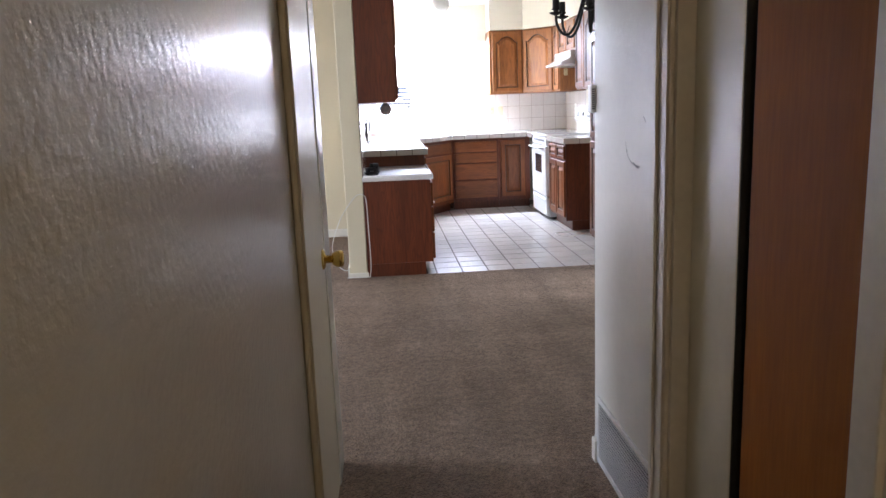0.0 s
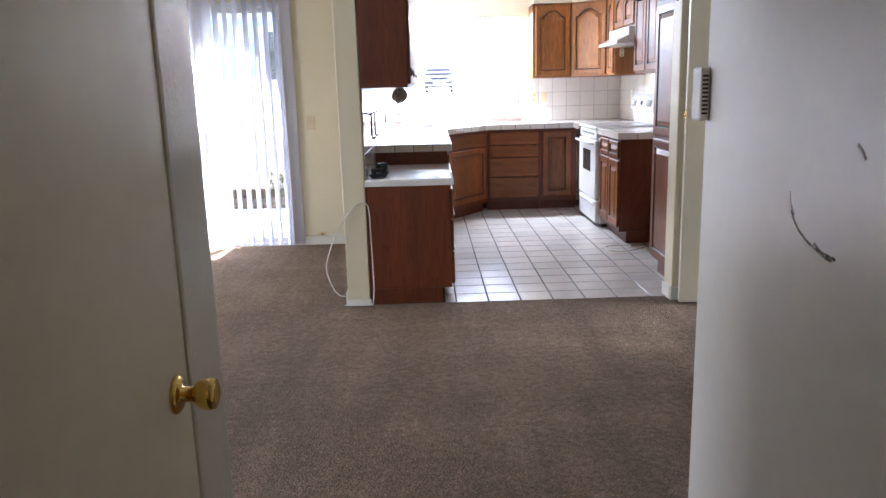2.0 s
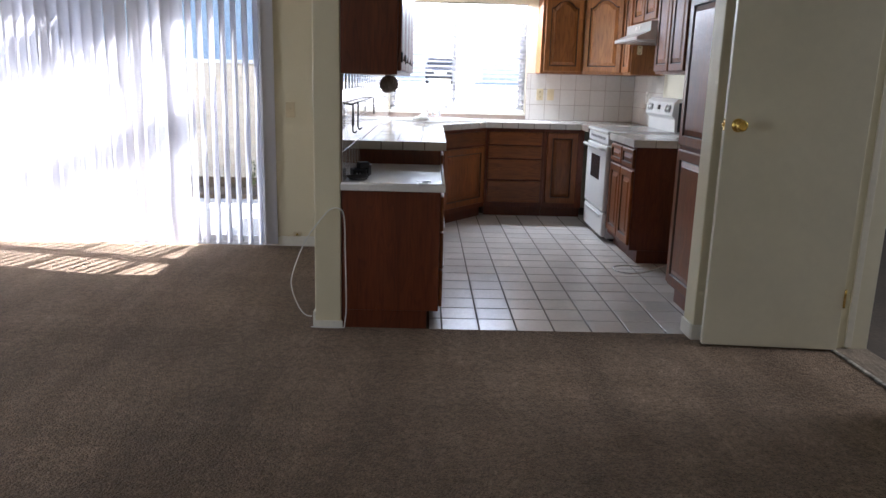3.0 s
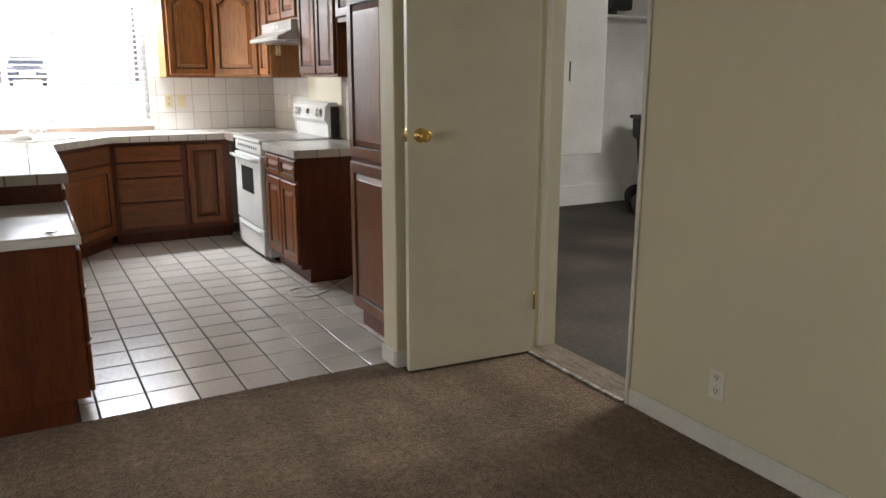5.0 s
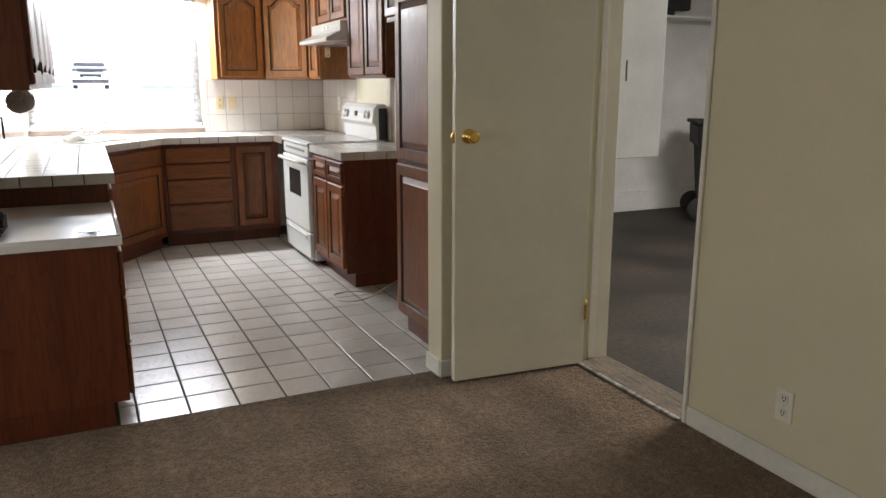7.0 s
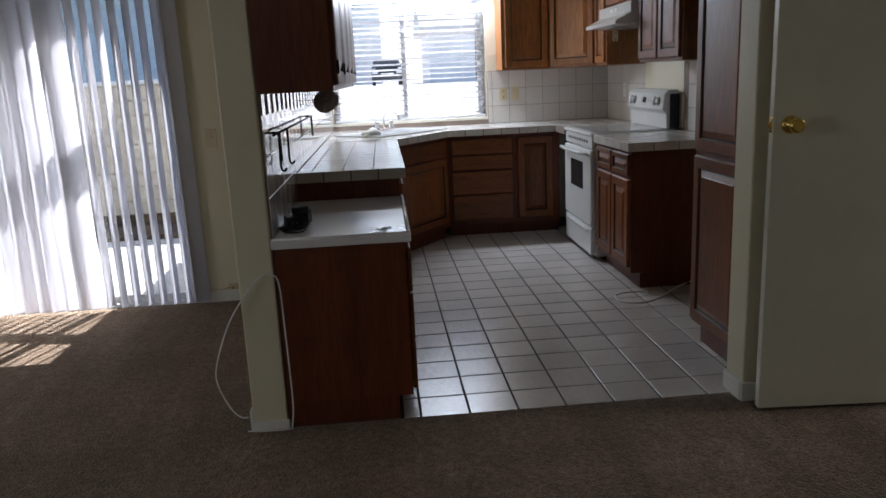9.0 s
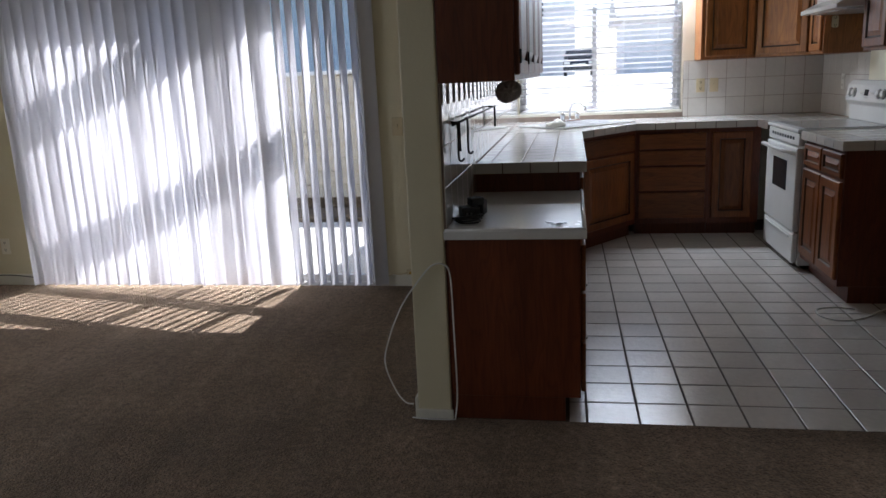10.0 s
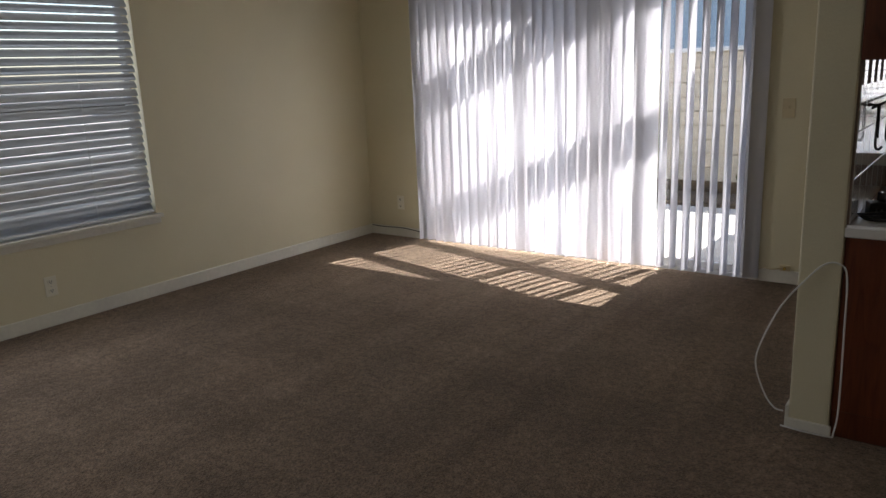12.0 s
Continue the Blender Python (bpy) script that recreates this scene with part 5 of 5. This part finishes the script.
setting("upper_yard", bm_box(-90, 90, 19.0, 140, 0.4, 1.02), M_PATIO, "pale yard behind the driveway", "yard")
M_GREYDOOR = material("grey_garage_door", (0.78, 0.78, 0.79), 0.6, grain=(10, 0.05), bump=(10, 0.001))
M_ROOF = material("pale_shingle_roof", (0.60, 0.58, 0.55), 0.9, grain=(18, 0.2), blotch=(1, 0.1), bump=(20, 0.01))
M_BLUE = material("blue_grey_siding", (0.22, 0.29, 0.36), 0.7, grain=(10, 0.06), bump=(20, 0.002), stretch=(1, 1, 9))


def carport(x, y, w, label):
    c = thing("garage_building", label, "garage", pose(x, y, 1.02) @ Matrix.Scale(1.85, 4))
    part("wall", bm_box(-w / 2, w / 2, 0, 5, 0, 1.75, 0.01), M_GREYDOOR, c)
    part("roof", bm_prism([(-0.4, 1.75), (5.4, 1.75), (5.4, 1.88), (2.5, 3.0), (-0.4, 1.88)], -w / 2 - 0.3, w / 2 + 0.3), M_ROOF, c, "", Matrix(((0, 0, 1, 0), (1, 0, 0, 0), (0, 1, 0, 0), (0, 0, 0, 1))))
    n = int(w / 2.8)
    for k in range(n):
        d = part("garage_door", bm_box(-1.2, 1.2, -0.04, -0.001, 0, 1.62, 0.01), M_GREYDOOR, c, "grey sectional garage door", pose(-w / 2 + (k + 0.5) * w / n, 0, 0))
        for j in range(3):
            part("groove", bm_box(-1.19, 1.19, -0.046, -0.0405, 0.40 + j * 0.40, 0.42 + j * 0.40), M_ALU, d)
    return c


carport(11.8, 47, 8.6, "long grey garage building with pale shingle roof")
carport(-13.6, 48.0, 6.0, "grey garage building with pale shingle roof")
back_house = thing("house", "pale two-storey house behind the garages", "house", pose(-8.6, 64, 1.0) @ Matrix.Scale(1.9, 4))
part("wall", bm_box(-5, 5, 0, 8, 0, 4.6, 0.02), M_BLOCK, back_house)
part("roof", bm_prism([(-5.5, 4.6), (5.5, 4.6), (0, 7.0)], -0.4, 8.4), M_ROOF, back_house, "", Matrix(((1, 0, 0, 0), (0, 0, 1, 0), (0, 1, 0, 0), (0, 0, 0, 1))))
for x in (-3, 0, 3):
    part("window", bm_box(x - 0.6, x + 0.6, -0.05, -0.001, 2.6, 3.9, 0.01), M_BLACKGLASS, back_house)
neigh = thing("house", "blue-grey sided neighbouring house past the patio", "house", pose(-4.2, 11.0, -0.12))
part("wall", bm_box(-5, 2.6, 0, 6, 0, 3.2, 0.02), M_BLUE, neigh)
part("roof", bm_prism([(-0.6, 3.2), (6.6, 3.2), (3, 4.8)], -5.4, 3.0), M_ROOF, neigh, "", Matrix(((0, 0, 1, 0), (1, 0, 0, 0), (0, 1, 0, 0), (0, 0, 0, 1))))
for x in (-2.6, 1.9):
    w_ = part("window", bm_box(x - 0.45, x + 0.45, -0.05, -0.001, 1.5, 2.6, 0.01), M_BLACKGLASS, neigh)
    part("window_frame", bm_box(x - 0.52, x + 0.52, -0.035, -0.002, 1.40, 2.70, 0.01), M_ALU, neigh)

car = thing("car", "dark blue parked hatchback in front of the garages", "car", pose(1.0, 40.5, 1.02))
M_CAR = material("dark_blue_car_paint", (0.02, 0.024, 0.035), 0.2, coat=0.6, grain=(20, 0.02), bump=(20, 0.0))
prof = [(-0.9, 0.30), (-0.9, 0.72), (-0.82, 0.86), (-0.15, 0.95), (0.38, 1.42), (1.6, 1.45), (2.3, 1.02), (2.9, 0.92), (3.0, 0.5), (2.95, 0.30)]
bm = bmesh.new()
loops = []
for x, f in ((-0.86, 0.0), (-0.80, 0.03), (0.80, 0.03), (0.86, 0.0)):
    loops.append([bm.verts.new((x * (0.82 if z > 1.2 else 1.0), y, z + (f if z > 1.2 else 0))) for y, z in prof])
for a, b in zip(loops, loops[1:]):
    ring_between(bm, a, b)
bm.faces.new(loops[0])
bm.faces.new(list(reversed(loops[-1])))
bmesh.ops.recalc_face_normals(bm, faces=bm.faces)
bmesh.ops.bevel(bm, geom=list(bm.edges), offset=0.03, segments=2, affect="EDGES", profile=0.5)
part("body", bm, M_CAR, car)
part("windscreen", bm_box(-0.62, 0.62, -0.012, 0.0, 0, 0.52, 0.01), M_BLACKGLASS, car, "", pose(0, -0.14, 0.985, -48))
part("grille", bm_box(-0.35, 0.35, -0.93, -0.895, 0.55, 0.70, 0.01), M_CHROME, car)
for x in (-0.66, 0.66):
    part("headlight", bm_box(x - 0.16, x + 0.16, -0.93, -0.88, 0.66, 0.80, 0.02), M_GLOBE, car, "clear headlight")
for x in (-0.84, 0.66):
    for y in (-0.2, 2.2):
        part("wheel", bm_lathe([(0.12, 0), (0.30, 0), (0.32, 0.03), (0.32, 0.15), (0.30, 0.18), (0.12, 0.18)], 20), M_RUBBER, car, "", pose(x, y, 0.32, 0, 90, 0))

# ---------------- tiles, last ----------------
# floor tiles
PT = 0.2016
X0, Y0 = 0.672, 0.052
for i in range(-1, 11):
    for j in range(0, 18):
        xa, xb = X0 + i * PT, X0 + (i + 1) * PT
        ya, yb = max(TE, Y0 + j * PT), Y0 + (j + 1) * PT
        xb = min(xb, EX - 0.002)
        xa = max(xa, 0.60)
        if xb - xa < 0.03 or yb > 3.75:
            continue
        if xa > 2.14 and (yb < 0.70 or ya > 1.70) or (xb < 0.63):
            continue
        w, d = xb - xa - 0.0085, yb - ya - 0.0085
        part("tile", tile_mesh(w, d, 0.008, M_TILE), None, kitchen_floor, "", pose(1.3, 0.06, 0, 0, 0, 0.5) @ pose((xa + xb) / 2 - 1.3, (ya + yb) / 2 - 0.06, -0.0045, random.uniform(-0.08, 0.08), random.uniform(-0.08, 0.08), 0))

def clipped(poly, nx, ny, c):
    """The part of a polygon where nx * x + ny * y >= c."""
    out = []
    for (x0, y0), (x1, y1) in zip(poly, poly[1:] + poly[:1]):
        d0, d1 = nx * x0 + ny * y0 - c, nx * x1 + ny * y1 - c
        if d0 >= 0:
            out.append((x0, y0))
        if d0 * d1 < 0:
            u = d0 / (d0 - d1)
            out.append((x0 + u * (x1 - x0), y0 + u * (y1 - y0)))
    return out


def area(poly):
    return abs(sum(a[0] * b[1] - b[0] * a[1] for a, b in zip(poly, poly[1:] + poly[:1]))) / 2


def cut_tile(root, a0, b0, a1, b1):
    """A tile cut to the slanting edge in front of the sink."""
    if root is not west_counter or a0 > 2.0:
        return
    (px, py), (qx, qy) = core_out[2], core_out[3]
    nx, ny = -(qy - py), qx - px
    ln = math.hypot(nx, ny)
    nx, ny = nx / ln, ny / ln
    box = [(a0, b0), (a1, b0), (a1, b1), (a0, b1)]
    one = clipped(clipped(box, nx, ny, nx * px + ny * py), -1, 0, -qx)
    two = clipped(clipped(box, 1, 0, qx), 0, 1, qy)
    pieces = [p for p in (one, two) if len(p) > 2 and area(p) > 4e-4]
    if pieces:
        bm = bmesh.new()
        for p in pieces:
            bm_prism(p, CT - 0.008, CT, 0.0, bm)
        part("tile", bm, M_CTILE, root)


# counter tiles
def counter_tiles(root, inside_test, xa, xb, ya, yb, ox, oy):
    i0, i1 = int((xa - ox) / P6) - 1, int((xb - ox) / P6) + 1
    j0, j1 = int((ya - oy) / P6) - 1, int((yb - oy) / P6) + 1
    for i in range(i0, i1 + 1):
        for j in range(j0, j1 + 1):
            a0, a1 = max(xa, ox + i * P6), min(xb, ox + (i + 1) * P6)
            b0, b1 = max(ya, oy + j * P6), min(yb, oy + (j + 1) * P6)
            if a1 - a0 < 0.03 or b1 - b0 < 0.03:
                continue
            if not inside_test(a0, b0, a1, b1):
                cut_tile(root, a0 + 0.003, b0 + 0.003, a1 - 0.003, b1 - 0.003)
                continue
            part("tile", tile_mesh(a1 - a0 - 0.006, b1 - b0 - 0.006, 0.008, M_CTILE), None, root, "", pose((a0 + a1) / 2, (b0 + b1) / 2, CT - 0.008))


def in_west(a0, b0, a1, b1):
    c = [(a0, b0), (a1, b0), (a1, b1), (a0, b1)]
    return all(inside(core_out, x + (0.004 if x == a0 else -0.004), y + (0.004 if y == b0 else -0.004)) for x, y in c)


counter_tiles(west_counter, in_west, PX1 + 0.010, 0.682, 1.023, 2.86, 0.682 - 4 * P6, 1.023)
counter_tiles(west_counter, in_west, PX1 + 0.010, EX - 0.010, 2.86, KN - 0.010, 0.682 - 4 * P6, KN - 0.010 - 4 * P6)
counter_tiles(east_counter, lambda *a: True, 2.051, EX - 0.010, 1.631, 2.384, 2.051, 1.631)
# edge tiles
EDGE_T = 0.009


def edge_run(root, x0, y0, x1, y1, n):
    L = math.hypot(x1 - x0, y1 - y0)
    a = math.degrees(math.atan2(y1 - y0, x1 - x0))
    for k in range(n):
        s = (k + 0.5) / n
        part("edge_tile", tile_mesh(L / n - 0.006, 0.052, EDGE_T, M_CTILE), None, root, "", pose(x0 + (x1 - x0) * s, y0 + (y1 - y0) * s, CT - 0.027, 0, 0, a) @ pose(0, 0, 0, 90))


edge_run(west_counter, PX1 + 0.004, 1.0245, 0.690, 1.0245, 4)
edge_run(west_counter, 0.6805, 1.022, 0.6805, 2.86, 12)
edge_run(west_counter, 0.681, 2.86, 1.116, BYN - 0.0255, 5)
edge_run(west_counter, 1.116, BYN - 0.0255, 2.028, BYN - 0.0255, 6)
edge_run(east_counter, 2.045, 1.6325, EX - 0.01, 1.6325, 4)
edge_run(east_counter, 2.0525, 2.384, 2.0525, 1.624, 5)

# wall tiles
bmn = bmesh.new()
bm_box(PX1 + 0.005, KW0 - 0.012, KN - 0.0075, KN - 0.0005, CT, 1.385, bm=bmn)
bm_box(KW0 - 0.012, KW1 + 0.012, KN - 0.0075, KN - 0.0005, CT, KWB - 0.02, bm=bmn)
bm_box(KW1 + 0.012, EX - 0.005, KN - 0.0075, KN - 0.0005, CT, 1.385, bm=bmn)
back_n = setting("backsplash", bmn, M_WGROUT, "white square tile backsplash with brown grout", "backsplash")
back_w = setting("backsplash", bm_box(PX1 + 0.0005, PX1 + 0.0075, 0.075, KN - 0.005, 0.775, 1.318), M_WGROUT, "glossy white tile backsplash over the desk", "backsplash")
back_e = setting("backsplash", bm_box(EX - 0.0075, EX - 0.0005, 1.62, KN - 0.005, CT, 1.62), M_WGROUT, "white square tile backsplash behind the range", "backsplash")


def wall_tiles(root, a0, a1, z0, z1, to_pose, start, mat, size=P6, skip=None):
    i0, i1 = int((a0 - start) / size) - 1, int((a1 - start) / size) + 1
    for i in range(i0, i1 + 1):
        for j in range(6):
            p, q = max(a0, start + i * size), min(a1, start + (i + 1) * size)
            u, v = max(z0, z0 + j * size), min(z1, z0 + (j + 1) * size)
            if q - p < 0.015 or v - u < 0.015 or (skip and skip((p + q) / 2, (u + v) / 2)):
                continue
            part("tile", tile_mesh(q - p - 0.0035, v - u - 0.0035, 0.006, mat), None, root, "", to_pose((p + q) / 2, (u + v) / 2))


wall_tiles(back_n, KW1 + 0.014, EX - 0.008, CT + 0.002, 1.384, lambda a, z: pose(a, KN - 0.0032, z, 90), 1.60, M_CTILE)
wall_tiles(back_n, PX1 + 0.008, KW0 - 0.014, CT + 0.002, 1.384, lambda a, z: pose(a, KN - 0.0032, z, 90), PX1, M_CTILE)
M_GTILE = material("mirror_gloss_white_tile", (0.72, 0.70, 0.67), 0.05, grain=(20, 0.02), blotch=(2, 0.02), bump=(6, 0.0004), random_tone=0.02, rough_var=0.02, coat=0.8)
wall_tiles(back_w, 1.02, KN - 0.01, CT + 0.002, 1.318, lambda a, z: pose(PX1 + 0.0032, a, z, 0, 90, 0), 1.02, M_GTILE)
wall_tiles(back_w, 0.078, 1.018, 0.778, 1.318, lambda a, z: pose(PX1 + 0.0032, a, z, 0, 90, 0), 1.018 - 7 * P6, M_GTILE)
wall_tiles(back_e, 1.625, KN - 0.012, CT + 0.002, 1.384, lambda a, z: pose(EX - 0.0032, a, z, 0, -90, 0), KN - 0.012 - 17 * P6, M_CTILE, skip=lambda a, z: 2.345 < a < 3.12)
part("plain_panel", bm_box(EX - 0.0105, EX - 0.0078, 2.350, 3.115, CT + 0.012, 1.615, 0.001), M_KWALL, back_e, "smooth cream panel behind the range")
